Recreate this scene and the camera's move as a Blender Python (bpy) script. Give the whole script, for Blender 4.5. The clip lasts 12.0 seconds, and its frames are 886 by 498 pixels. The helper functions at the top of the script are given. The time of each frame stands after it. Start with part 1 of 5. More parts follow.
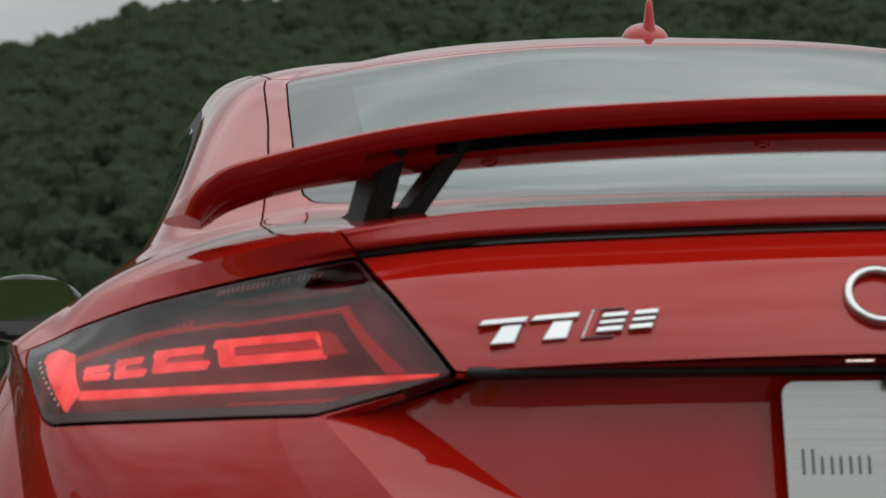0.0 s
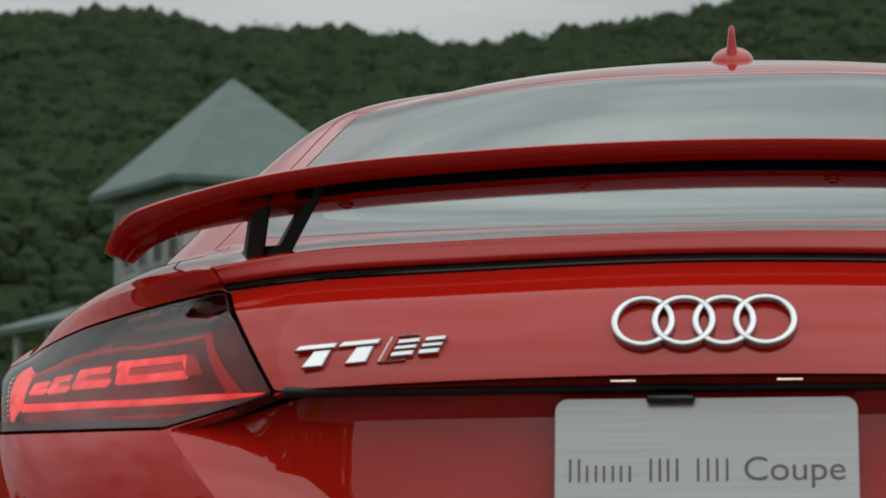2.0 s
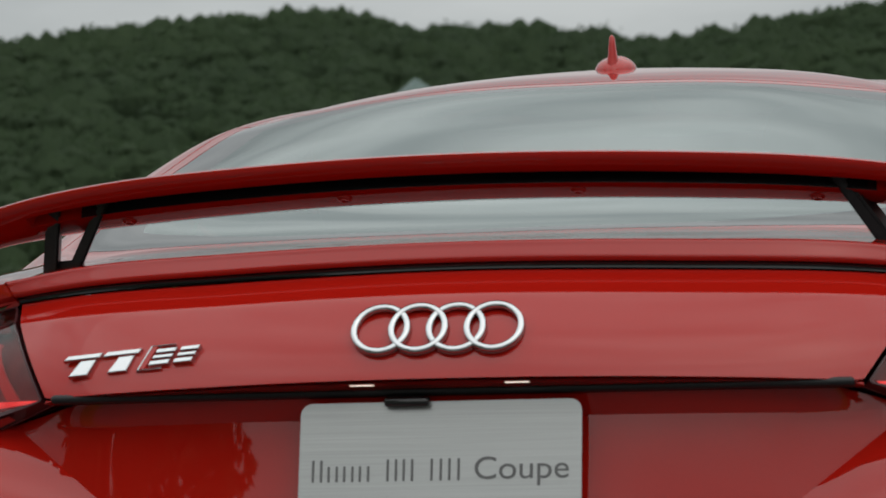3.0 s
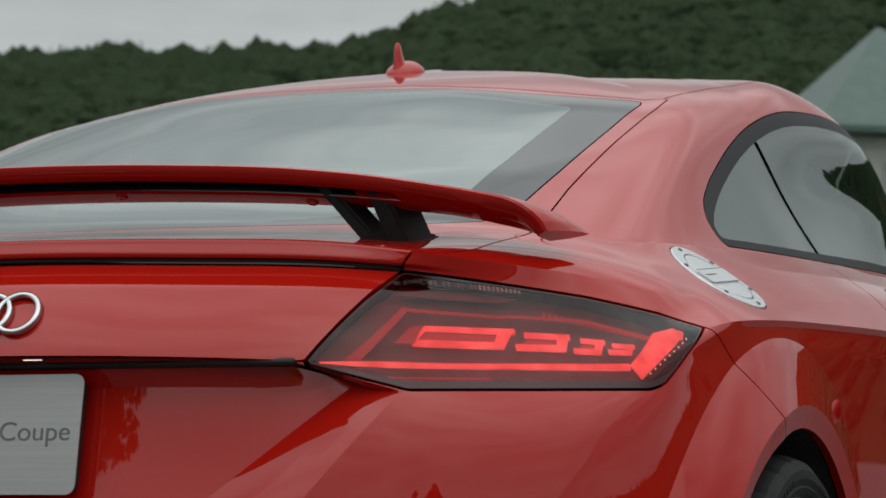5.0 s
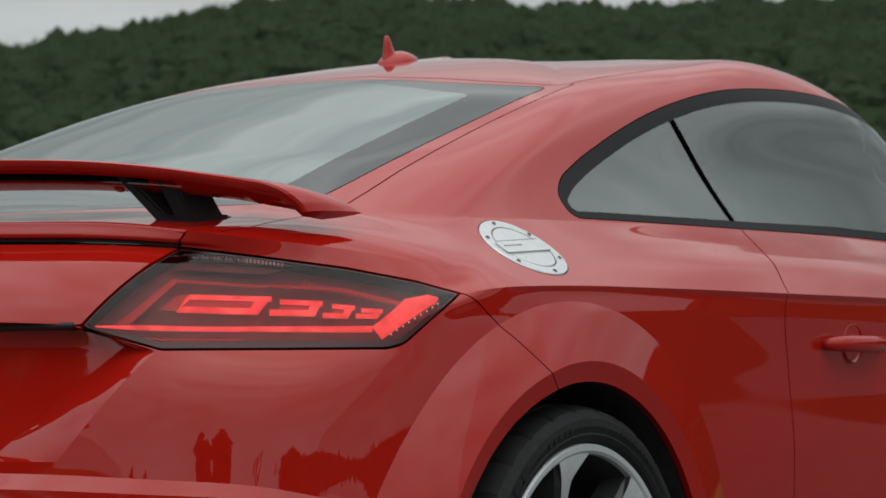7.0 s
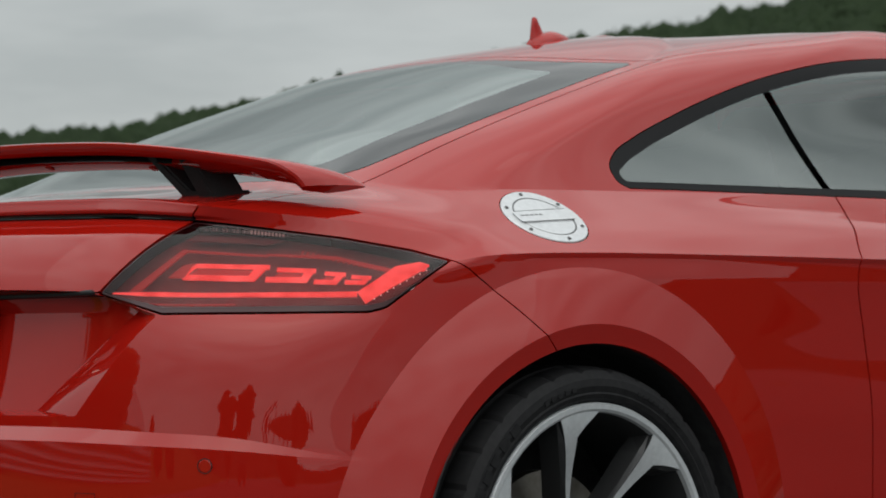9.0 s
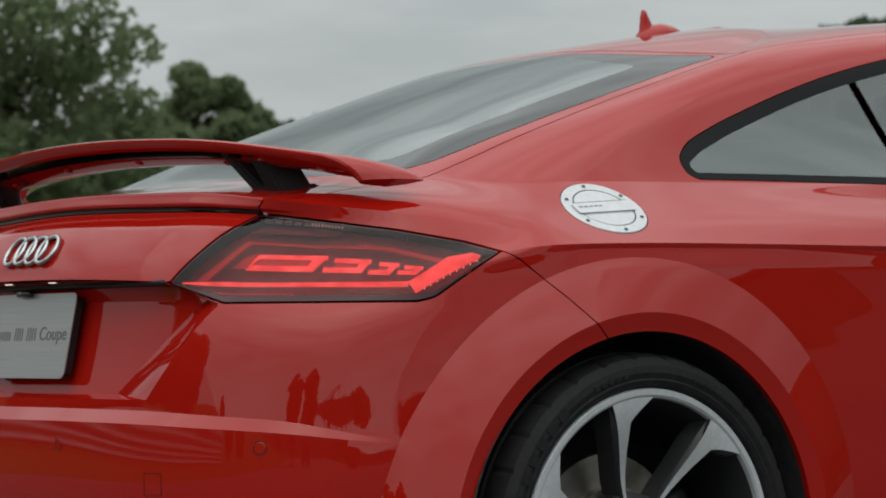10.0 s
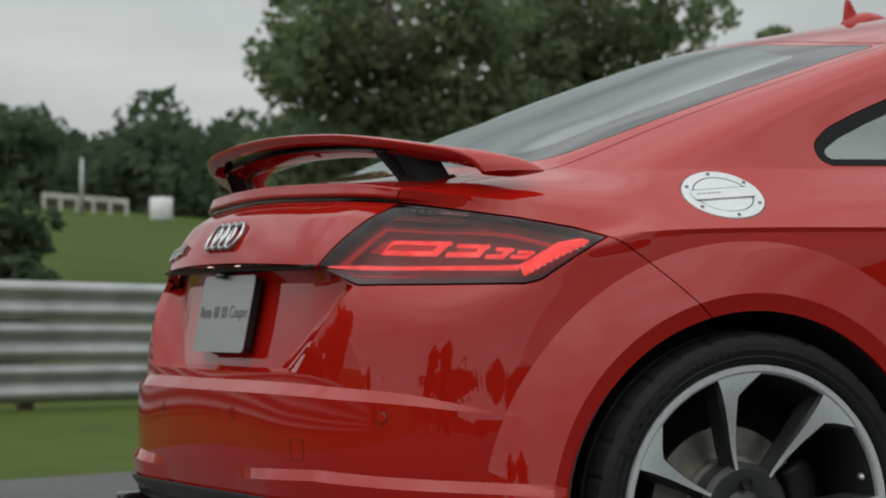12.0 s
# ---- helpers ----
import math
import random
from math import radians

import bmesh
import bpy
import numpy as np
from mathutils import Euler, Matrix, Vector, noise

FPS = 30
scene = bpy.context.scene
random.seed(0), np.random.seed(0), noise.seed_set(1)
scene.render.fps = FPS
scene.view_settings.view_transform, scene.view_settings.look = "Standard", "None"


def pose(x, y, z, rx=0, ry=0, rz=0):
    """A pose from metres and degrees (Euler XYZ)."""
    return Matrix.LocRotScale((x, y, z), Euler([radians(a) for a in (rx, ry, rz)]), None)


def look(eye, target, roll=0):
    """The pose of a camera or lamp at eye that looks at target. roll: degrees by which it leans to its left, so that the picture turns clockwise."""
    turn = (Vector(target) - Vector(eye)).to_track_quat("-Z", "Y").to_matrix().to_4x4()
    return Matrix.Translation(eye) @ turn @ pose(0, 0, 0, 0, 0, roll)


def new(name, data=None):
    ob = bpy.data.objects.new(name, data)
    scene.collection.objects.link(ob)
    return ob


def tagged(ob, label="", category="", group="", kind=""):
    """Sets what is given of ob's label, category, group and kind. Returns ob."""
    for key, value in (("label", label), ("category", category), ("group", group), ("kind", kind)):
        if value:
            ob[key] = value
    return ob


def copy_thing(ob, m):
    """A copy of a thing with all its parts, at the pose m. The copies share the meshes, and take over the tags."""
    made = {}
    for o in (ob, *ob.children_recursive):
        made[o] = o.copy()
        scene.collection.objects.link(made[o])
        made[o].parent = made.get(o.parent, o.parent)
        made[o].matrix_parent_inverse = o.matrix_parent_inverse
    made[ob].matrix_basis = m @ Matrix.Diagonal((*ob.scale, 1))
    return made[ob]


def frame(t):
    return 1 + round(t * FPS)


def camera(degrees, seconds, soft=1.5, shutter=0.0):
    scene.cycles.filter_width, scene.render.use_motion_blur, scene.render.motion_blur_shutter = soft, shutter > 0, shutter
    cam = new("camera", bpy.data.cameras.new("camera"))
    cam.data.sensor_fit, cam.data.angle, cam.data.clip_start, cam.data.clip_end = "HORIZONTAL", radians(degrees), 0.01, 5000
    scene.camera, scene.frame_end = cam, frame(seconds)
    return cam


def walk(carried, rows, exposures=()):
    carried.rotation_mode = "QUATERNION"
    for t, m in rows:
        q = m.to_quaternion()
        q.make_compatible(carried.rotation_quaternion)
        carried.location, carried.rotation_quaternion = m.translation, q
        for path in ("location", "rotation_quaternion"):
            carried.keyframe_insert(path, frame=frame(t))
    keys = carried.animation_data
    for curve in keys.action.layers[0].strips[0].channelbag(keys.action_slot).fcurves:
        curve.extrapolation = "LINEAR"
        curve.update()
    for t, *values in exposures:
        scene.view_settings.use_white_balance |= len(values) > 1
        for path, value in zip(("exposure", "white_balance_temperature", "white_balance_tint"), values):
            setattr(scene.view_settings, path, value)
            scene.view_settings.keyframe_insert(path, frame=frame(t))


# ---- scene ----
cam = camera(17.82, 12.0, 1.6)
cam.data.dof.use_dof = True
cam.data.dof.focus_distance = 3.9
cam.data.dof.aperture_fstop = 13.5
walk(cam, [
    (0, look((-0.7385, -3.2083, 0.6258), (-0.4119, -0.2418, 0.9311), -0.87)),
    (0.5, look((-0.5594, -3.3360, 0.6358), (-0.4234, -0.3533, 0.9276), -0.77)),
    (1, look((-0.3496, -3.4475, 0.6405), (-0.3916, -0.4612, 0.9238), -0.60)),
    (1.5, look((-0.1391, -3.5194, 0.6453), (-0.3446, -0.5396, 0.9250), -0.48)),
    (2, look((0.0971, -3.5828, 0.6485), (-0.2776, -0.6193, 0.9263), -0.32)),
    (2.5, look((0.3441, -3.6259, 0.6473), (-0.1635, -0.6821, 0.9232), -0.54)),
    (3, look((0.5946, -3.6584, 0.6464), (0.0135, -0.7281, 0.9223), -0.86)),
    (3.5, look((0.8849, -3.6876, 0.6453), (0.1907, -0.7817, 0.9175), -0.48)),
    (5.5, look((2.2198, -3.8833, 0.6481), (0.9921, -1.1542, 0.8603), -0.21)),
    (6, look((2.5708, -3.8546, 0.6462), (1.1868, -1.2004, 0.8455), -0.16)),
    (6.5, look((2.9061, -3.8423, 0.6499), (1.3706, -1.2717, 0.8343), -0.05)),
    (8.5, look((3.9226, -3.4612, 0.6141), (1.8497, -1.2986, 0.7763), -0.02)),
    (9, look((4.1779, -3.3290, 0.6181), (1.9656, -1.3082, 0.7680), 0.09)),
    (9.5, look((4.3942, -3.2047, 0.6220), (2.0650, -1.3192, 0.7614), 0.14)),
    (10, look((4.5929, -3.0885, 0.6328), (2.1612, -1.3361, 0.7584), 0.25)),
    (10.5, look((4.7760, -2.9558, 0.6468), (2.2490, -1.3427, 0.7571), 0.37)),
    (11, look((4.9818, -2.8223, 0.6615), (2.3664, -1.3558, 0.7555), 0.42)),
    (11.5, look((5.1726, -2.6664, 0.6663), (2.4783, -1.3496, 0.7513), 0.41)),
    (12, look((5.3553, -2.5317, 0.6619), (2.6012, -1.3452, 0.7453), 0.38)),
])

# ---- world and sun: bright overcast day ----
world = bpy.data.worlds.new("overcast_sky")
scene.world = world
world.use_nodes = True
wn = world.node_tree.nodes
wl = world.node_tree.links
wn.clear()
w_out = wn.new("ShaderNodeOutputWorld")
w_bg = wn.new("ShaderNodeBackground")
w_sky = wn.new("ShaderNodeTexSky")
w_sky.sky_type = "NISHITA"
w_sky.sun_disc = False
w_sky.sun_elevation = radians(52)
w_sky.sun_rotation = radians(150)
w_sky.dust_density = 3.0
w_co = wn.new("ShaderNodeTexCoord")
w_map = wn.new("ShaderNodeMapping")
w_map.inputs["Scale"].default_value = (1.0, 1.0, 4.6)
w_noise = wn.new("ShaderNodeTexNoise")
w_noise.inputs["Scale"].default_value = 3.2
w_noise.inputs["Detail"].default_value = 6.0
w_noise.inputs["Roughness"].default_value = 0.55
w_ramp = wn.new("ShaderNodeValToRGB")
w_ramp.color_ramp.elements[0].position = 0.34
w_ramp.color_ramp.elements[0].color = (5.9, 6.3, 6.25, 1)
w_ramp.color_ramp.elements[1].position = 0.66
w_ramp.color_ramp.elements[1].color = (9.0, 9.35, 9.2, 1)
w_mix = wn.new("ShaderNodeMix")
w_mix.data_type = "RGBA"
w_mix.inputs["Factor"].default_value = 0.88
wl.new(w_co.outputs["Generated"], w_map.inputs["Vector"])
wl.new(w_map.outputs["Vector"], w_noise.inputs["Vector"])
wl.new(w_noise.outputs["Fac"], w_ramp.inputs["Fac"])
wl.new(w_sky.outputs["Color"], w_mix.inputs["A"])
wl.new(w_ramp.outputs["Color"], w_mix.inputs["B"])
# an overcast sky is brighter overhead than along the horizon
w_sep = wn.new("ShaderNodeSeparateXYZ")
w_up = wn.new("ShaderNodeValToRGB")
for k, (at_z, gain) in enumerate(((0.0, .80), (.11, .84), (.165, .68), (.30, .74), (.50, 1.25), (.70, 1.80), (.90, 1.95))):
    stop = w_up.color_ramp.elements[k] if k < 2 else w_up.color_ramp.elements.new(at_z)
    stop.position = at_z
    stop.color = (gain, gain, gain, 1)
# uneven edges of the cloud deck
w_edge = wn.new("ShaderNodeTexNoise")
w_edge.inputs["Scale"].default_value = 3.1
w_edge.inputs["Detail"].default_value = 4.0
w_shift = wn.new("ShaderNodeMath")
w_shift.operation = "MULTIPLY_ADD"
w_shift.inputs[1].default_value = .20
w_low = wn.new("ShaderNodeMath")
w_low.operation = "SUBTRACT"
w_low.inputs[1].default_value = .10
w_gain = wn.new("ShaderNodeVectorMath")
w_gain.operation = "SCALE"
wl.new(w_co.outputs["Generated"], w_sep.inputs["Vector"])
wl.new(w_map.outputs["Vector"], w_edge.inputs["Vector"])
wl.new(w_edge.outputs["Fac"], w_shift.inputs[0])
wl.new(w_sep.outputs["Z"], w_shift.inputs[2])
wl.new(w_shift.outputs[0], w_low.inputs[0])
wl.new(w_low.outputs[0], w_up.inputs["Fac"])
wl.new(w_mix.outputs["Result"], w_gain.inputs["Vector"])
wl.new(w_up.outputs["Color"], w_gain.inputs["Scale"])
wl.new(w_gain.outputs["Vector"], w_bg.inputs["Color"])
w_bg.inputs["Strength"].default_value = 0.093
wl.new(w_bg.outputs["Background"], w_out.inputs["Surface"])

sun = new("sun", bpy.data.lights.new("sun", "SUN"))
sun.data.energy = 0.7
sun.data.angle = radians(120)
sun.data.color = (1.0, 0.97, 0.92)
sun.matrix_world = look((10, -17, 26), (0, 0, 0))


# ---- materials ----
def material(name, color, rough=0.5, metal=0.0, **extra):
    m = bpy.data.materials.new(name)
    m.use_nodes = True
    b = m.node_tree.nodes["Principled BSDF"]
    b.inputs["Base Color"].default_value = (*color, 1)
    b.inputs["Roughness"].default_value = rough
    b.inputs["Metallic"].default_value = metal
    for key, value in extra.items():
        b.inputs[key.replace("_", " ")].default_value = value
    return m


def grain(m, dark, light, scale, detail=6.0, bump=0.0, big=0.0, depth=0.02, stretch=(1, 1, 1)):
    """Colour noise at two scales between dark and light, with bump."""
    nt = m.node_tree
    b = nt.nodes["Principled BSDF"]
    co = nt.nodes.new("ShaderNodeTexCoord")
    mp = nt.nodes.new("ShaderNodeMapping")
    mp.inputs["Scale"].default_value = stretch
    nt.links.new(co.outputs["Object"], mp.inputs["Vector"])
    n = nt.nodes.new("ShaderNodeTexNoise")
    n.inputs["Scale"].default_value = scale
    n.inputs["Detail"].default_value = detail
    nt.links.new(mp.outputs["Vector"], n.inputs["Vector"])
    r = nt.nodes.new("ShaderNodeValToRGB")
    r.color_ramp.elements[0].color = (*dark, 1)
    r.color_ramp.elements[1].color = (*light, 1)
    r.color_ramp.elements[0].position = 0.3
    r.color_ramp.elements[1].position = 0.7
    fac = n.outputs["Fac"]
    if big:
        n2 = nt.nodes.new("ShaderNodeTexNoise")
        n2.inputs["Scale"].default_value = big
        n2.inputs["Detail"].default_value = 3.0
        nt.links.new(mp.outputs["Vector"], n2.inputs["Vector"])
        mixer = nt.nodes.new("ShaderNodeMath")
        mixer.operation = "ADD"
        half = nt.nodes.new("ShaderNodeMath")
        half.operation = "MULTIPLY"
        half.inputs[1].default_value = 0.5
        nt.links.new(n.outputs["Fac"], mixer.inputs[0])
        nt.links.new(n2.outputs["Fac"], mixer.inputs[1])
        nt.links.new(mixer.outputs[0], half.inputs[0])
        fac = half.outputs[0]
    nt.links.new(fac, r.inputs["Fac"])
    nt.links.new(r.outputs["Color"], b.inputs["Base Color"])
    if bump:
        bp = nt.nodes.new("ShaderNodeBump")
        bp.inputs["Strength"].default_value = bump
        bp.inputs["Distance"].default_value = depth
        nt.links.new(n.outputs["Fac"], bp.inputs["Height"])
        nt.links.new(bp.outputs["Normal"], b.inputs["Normal"])
    return m


def tinted_glass(name, tint, ior=1.5, gain=1.0):
    """A pane: what lies behind shows through the tint, with a mirror gloss by Fresnel."""
    m = bpy.data.materials.new(name)
    m.use_nodes = True
    nt = m.node_tree
    nt.nodes.clear()
    out = nt.nodes.new("ShaderNodeOutputMaterial")
    mix = nt.nodes.new("ShaderNodeMixShader")
    tr = nt.nodes.new("ShaderNodeBsdfTransparent")
    tr.inputs["Color"].default_value = (*tint, 1)
    gl = nt.nodes.new("ShaderNodeBsdfGlossy")
    gl.inputs["Roughness"].default_value = 0.01
    gl.inputs["Color"].default_value = (gain * 0.93, gain, gain * 0.985, 1)
    fr = nt.nodes.new("ShaderNodeFresnel")
    fr.inputs["IOR"].default_value = ior
    nt.links.new(fr.outputs["Fac"], mix.inputs["Fac"])
    nt.links.new(tr.outputs["BSDF"], mix.inputs[1])
    nt.links.new(gl.outputs["BSDF"], mix.inputs[2])
    nt.links.new(mix.outputs["Shader"], out.inputs["Surface"])
    return m


RED = material("red_paint", (0.36, 0.006, 0.004), 0.45, 0.0, Coat_Weight=1.0, Coat_Roughness=0.012, Coat_IOR=1.5, Specular_IOR_Level=0.0)
grain(RED, (0.340, 0.0078, 0.0040), (0.370, 0.0092, 0.0050), 900.0, 2.0)
GLOSS_BLACK = material("gloss_black", (0.008, 0.008, 0.009), 0.12, 0.0, Coat_Weight=0.5)
SATIN_BLACK = material("satin_black", (0.012, 0.012, 0.013), 0.42, Specular_IOR_Level=0.3)
grain(SATIN_BLACK, (0.009, 0.009, 0.010), (0.017, 0.017, 0.018), 300.0, 4.0, 0.05, depth=0.0005)
CABIN = material("dark_cabin", (0.02, 0.02, 0.022), 0.8)
grain(CABIN, (0.014, 0.014, 0.016), (0.028, 0.028, 0.03), 60.0, 4.0, 0.2, depth=0.003)
TRIM = material("window_trim", (0.006, 0.006, 0.007), 0.45, Specular_IOR_Level=0.12)
PANE = tinted_glass("window_glass", (0.24, 0.29, 0.28), 4.8)
SIDE_PANE = tinted_glass("side_window_glass", (0.40, 0.48, 0.455), 2.35)
CHROME = material("chrome", (0.54, 0.55, 0.56), 0.10, 1.0)
MIRROR = material("mirror_glass", (0.25, 0.26, 0.27), 0.02, 1.0)
BORDER = material("black_glass_border", (0.004, 0.004, 0.005), 0.05)
LINER = material("wheel_liner", (0.03, 0.03, 0.032), 0.9)
grain(LINER, (0.022, 0.022, 0.024), (0.045, 0.045, 0.047), 40.0, 4.0, 0.3, depth=0.004)
CAP_GAP = material("dark_grey_joint", (0.13, 0.13, 0.135), 0.5)
ALU = material("brushed_aluminium", (0.72, 0.73, 0.74), 0.32, 0.6)
grain(ALU, (0.53, 0.54, 0.55), (0.61, 0.62, 0.63), 120.0, 4.0, 0.02, depth=0.0003)
PLATE = material("brushed_plate", (0.5, 0.51, 0.5), 0.30, 0.6)
grain(PLATE, (0.33, 0.34, 0.335), (0.40, 0.41, 0.405), 90.0, 5.0, 0.30, depth=0.0004, stretch=(0.06, 9, 1))
INK = material("grey_ink", (0.10, 0.10, 0.102), 0.5)
RUBBER = material("tyre_rubber", (0.012, 0.012, 0.012), 0.66, Specular_IOR_Level=0.22)
grain(RUBBER, (0.008, 0.008, 0.009), (0.016, 0.016, 0.017), 80.0, 6.0, 0.2, depth=0.002)
ASPHALT = material("asphalt", (0.055, 0.055, 0.056), 0.85)
grain(ASPHALT, (0.035, 0.035, 0.036), (0.085, 0.084, 0.082), 60.0, 8.0, 0.5, 0.4, depth=0.01)
GRASS = material("grass", (0.06, 0.09, 0.02), 0.9, Specular_IOR_Level=0.1)
grain(GRASS, (0.040, 0.062, 0.010), (0.072, 0.100, 0.018), 3.0, 8.0, 0.8, 0.12, depth=0.1)
WOODS = material("far_woods", (0.035, 0.06, 0.02), 0.95, Specular_IOR_Level=0.15)
grain(WOODS, (0.042, 0.066, 0.036), (0.062, 0.094, 0.046), 0.35, 8.0, 0.0, 0.015)
LEAF = material("leaf_green", (0.05, 0.075, 0.025), 0.75, Specular_IOR_Level=0.25)
grain(LEAF, (0.135, 0.178, 0.090), (0.185, 0.228, 0.124), 0.9, 5.0)


def let_through(m, share):
    """Leaves let part of the light through."""
    nt = m.node_tree
    b = nt.nodes["Principled BSDF"]
    tr = nt.nodes.new("ShaderNodeBsdfTranslucent")
    mix = nt.nodes.new("ShaderNodeMixShader")
    mix.inputs["Fac"].default_value = share
    nt.links.new(b.inputs["Base Color"].links[0].from_socket, tr.inputs["Color"])
    nt.links.new(b.outputs["BSDF"], mix.inputs[1])
    nt.links.new(tr.outputs["BSDF"], mix.inputs[2])
    nt.links.new(mix.outputs["Shader"], nt.nodes["Material Output"].inputs["Surface"])


FAR_LEAF = material("dark_leaf_green", (0.07, 0.10, 0.05), 0.8, Specular_IOR_Level=0.2)
grain(FAR_LEAF, (0.060, 0.088, 0.052), (0.090, 0.122, 0.070), 0.7, 5.0)
let_through(LEAF, 0.55)
let_through(FAR_LEAF, 0.5)
let_through(WOODS, 0.55)
BARK = material("bark", (0.10, 0.08, 0.06), 0.9)
grain(BARK, (0.05, 0.04, 0.03), (0.14, 0.11, 0.085), 12.0, 6.0, 0.6, depth=0.03, stretch=(1, 1, 0.2))
STEEL = material("galvanised_steel", (0.5, 0.51, 0.51), 0.5, 0.35)
grain(STEEL, (0.30, 0.31, 0.31), (0.44, 0.45, 0.45), 2.5, 6.0, 0.05, depth=0.01)
GREEN_ROOF = material("green_metal_roof", (0.09, 0.17, 0.14), 0.5)
grain(GREEN_ROOF, (0.042, 0.080, 0.069), (0.061, 0.106, 0.092), 1.5, 5.0)
WHITE_WOOD = material("white_painted_boards", (0.62, 0.62, 0.60), 0.7)
grain(WHITE_WOOD, (0.27, 0.28, 0.275), (0.38, 0.39, 0.375), 2.0, 6.0)
LENS = tinted_glass("smoked_red_lens", (0.74, 0.46, 0.46), 1.36)
HOUSING = material("lamp_housing", (0.045, 0.010, 0.010), 0.45)
grain(HOUSING, (0.16, 0.024, 0.026), (0.23, 0.040, 0.042), 40.0, 3.0)
CLEAR_RIB = material("clear_ribbed_lens", (0.42, 0.41, 0.40), 0.2)
LAMP_EDGE = material("lamp_edge", (0.045, 0.011, 0.013), 0.2, Specular_IOR_Level=0.4)
GLOW = material("lit_red_element", (0.5, 0.02, 0.02), 0.4, Emission_Color=(1.0, 0.075, 0.07, 1), Emission_Strength=1.15)
glow_tree = GLOW.node_tree
glow_noise = glow_tree.nodes.new("ShaderNodeTexNoise")
glow_noise.inputs["Scale"].default_value = 32.0
glow_ramp = glow_tree.nodes.new("ShaderNodeValToRGB")
glow_ramp.color_ramp.elements[0].position = 0.35
glow_ramp.color_ramp.elements[0].color = (0.62, 0.022, 0.022, 1)
glow_ramp.color_ramp.elements[1].position = 0.68
glow_ramp.color_ramp.elements[1].color = (1.0, 0.13, 0.12, 1)
glow_at = glow_tree.nodes.new("ShaderNodeTexCoord")
glow_tree.links.new(glow_at.outputs["Object"], glow_noise.inputs["Vector"])
glow_tree.links.new(glow_noise.outputs["Fac"], glow_ramp.inputs["Fac"])
glow_tree.links.new(glow_ramp.outputs["Color"], glow_tree.nodes["Principled BSDF"].inputs["Emission Color"])
DIM_GLOW = material("dim_red_element", (0.4, 0.02, 0.02), 0.4, Emission_Color=(1.0, 0.05, 0.04, 1), Emission_Strength=0.16)
LED = material("white_led", (0.9, 0.85, 0.8), 0.4, Emission_Color=(1.0, 0.6, 0.55, 1), Emission_Strength=0.5)
PLATE_LIGHT = material("plate_lamp_glow", (0.9, 0.9, 0.85), 0.3, Emission_Color=(1.0, 0.96, 0.82, 1), Emission_Strength=1.1)
RIM_DARK = material("dark_grey_wheel", (0.055, 0.056, 0.058), 0.4, 0.4)
SPOKE = material("machined_spoke", (0.80, 0.81, 0.82), 0.42, 0.4)
grain(SPOKE, (0.54, 0.57, 0.59), (0.62, 0.65, 0.67), 120.0, 4.0)
STRIP = material("black_strip", (0.006, 0.006, 0.007), 0.07, 0.0, Specular_IOR_Level=0.6)
DISC = material("brake_disc_steel", (0.30, 0.28, 0.25), 0.38, 0.9)
grain(DISC, (0.26, 0.24, 0.21), (0.34, 0.32, 0.29), 60.0, 4.0)
DARK_PANE = material("dark_window_pane", (0.02, 0.022, 0.024), 0.1)


# ---- mesh helpers ----
def mesh_object(name, verts, faces, mat, parent=None, label="", smooth=True):
    me = bpy.data.meshes.new(name)
    me.from_pydata([tuple(v) for v in verts], [], faces)
    me.polygons.foreach_set("use_smooth", [smooth] * len(me.polygons))
    if mat:
        me.materials.append(mat)
    me.update()
    ob = new(name, me)
    if parent:
        ob.parent = parent
    if label:
        ob["label"] = label
    return ob


def part(name, bm, mat, parent=None, label="", smooth=True):
    me = bpy.data.meshes.new(name)
    bm.to_mesh(me)
    bm.free()
    me.polygons.foreach_set("use_smooth", [smooth] * len(me.polygons))
    if mat:
        me.materials.append(mat)
    ob = new(name, me)
    if parent:
        ob.parent = parent
    if label:
        ob["label"] = label
    return ob


def sharpen(ob, degrees=35):
    """Marks the edges that fold more than the angle as sharp."""
    bm = bmesh.new()
    bm.from_mesh(ob.data)
    for e in bm.edges:
        if len(e.link_faces) == 2 and e.calc_face_angle(0) > radians(degrees):
            e.smooth = False
    bm.to_mesh(ob.data)
    bm.free()
    return ob


def box(bm, lo, hi, bevel=0.0, m=None):
    r = bmesh.ops.create_cube(bm, size=1)
    vs = r["verts"]
    for v in vs:
        v.co = Vector([lo[k] + (v.co[k] + 0.5) * (hi[k] - lo[k]) for k in range(3)])
    if bevel:
        es = list({e for v in vs for e in v.link_edges})
        r = bmesh.ops.bevel(bm, geom=es, offset=bevel, segments=2, affect="EDGES", profile=0.5)
        vs = list({v for f in r["faces"] for v in f.verts} | {v for v in vs if v.is_valid})
    if m is not None:
        for v in vs:
            v.co = m @ v.co
    return vs


def tube(bm, a, b, ra, rb=None, n=12, caps=True):
    a, b = Vector(a), Vector(b)
    rb = ra if rb is None else rb
    q = (b - a).to_track_quat("Z", "Y").to_matrix()
    rings = []
    for c, r in ((a, ra), (b, rb)):
        rings.append([bm.verts.new(c + q @ Vector((r * math.cos(k * math.tau / n), r * math.sin(k * math.tau / n), 0))) for k in range(n)])
    for k in range(n):
        bm.faces.new((rings[0][k], rings[0][(k + 1) % n], rings[1][(k + 1) % n], rings[1][k]))
    if caps:
        bm.faces.new(rings[0][::-1])
        bm.faces.new(rings[1])


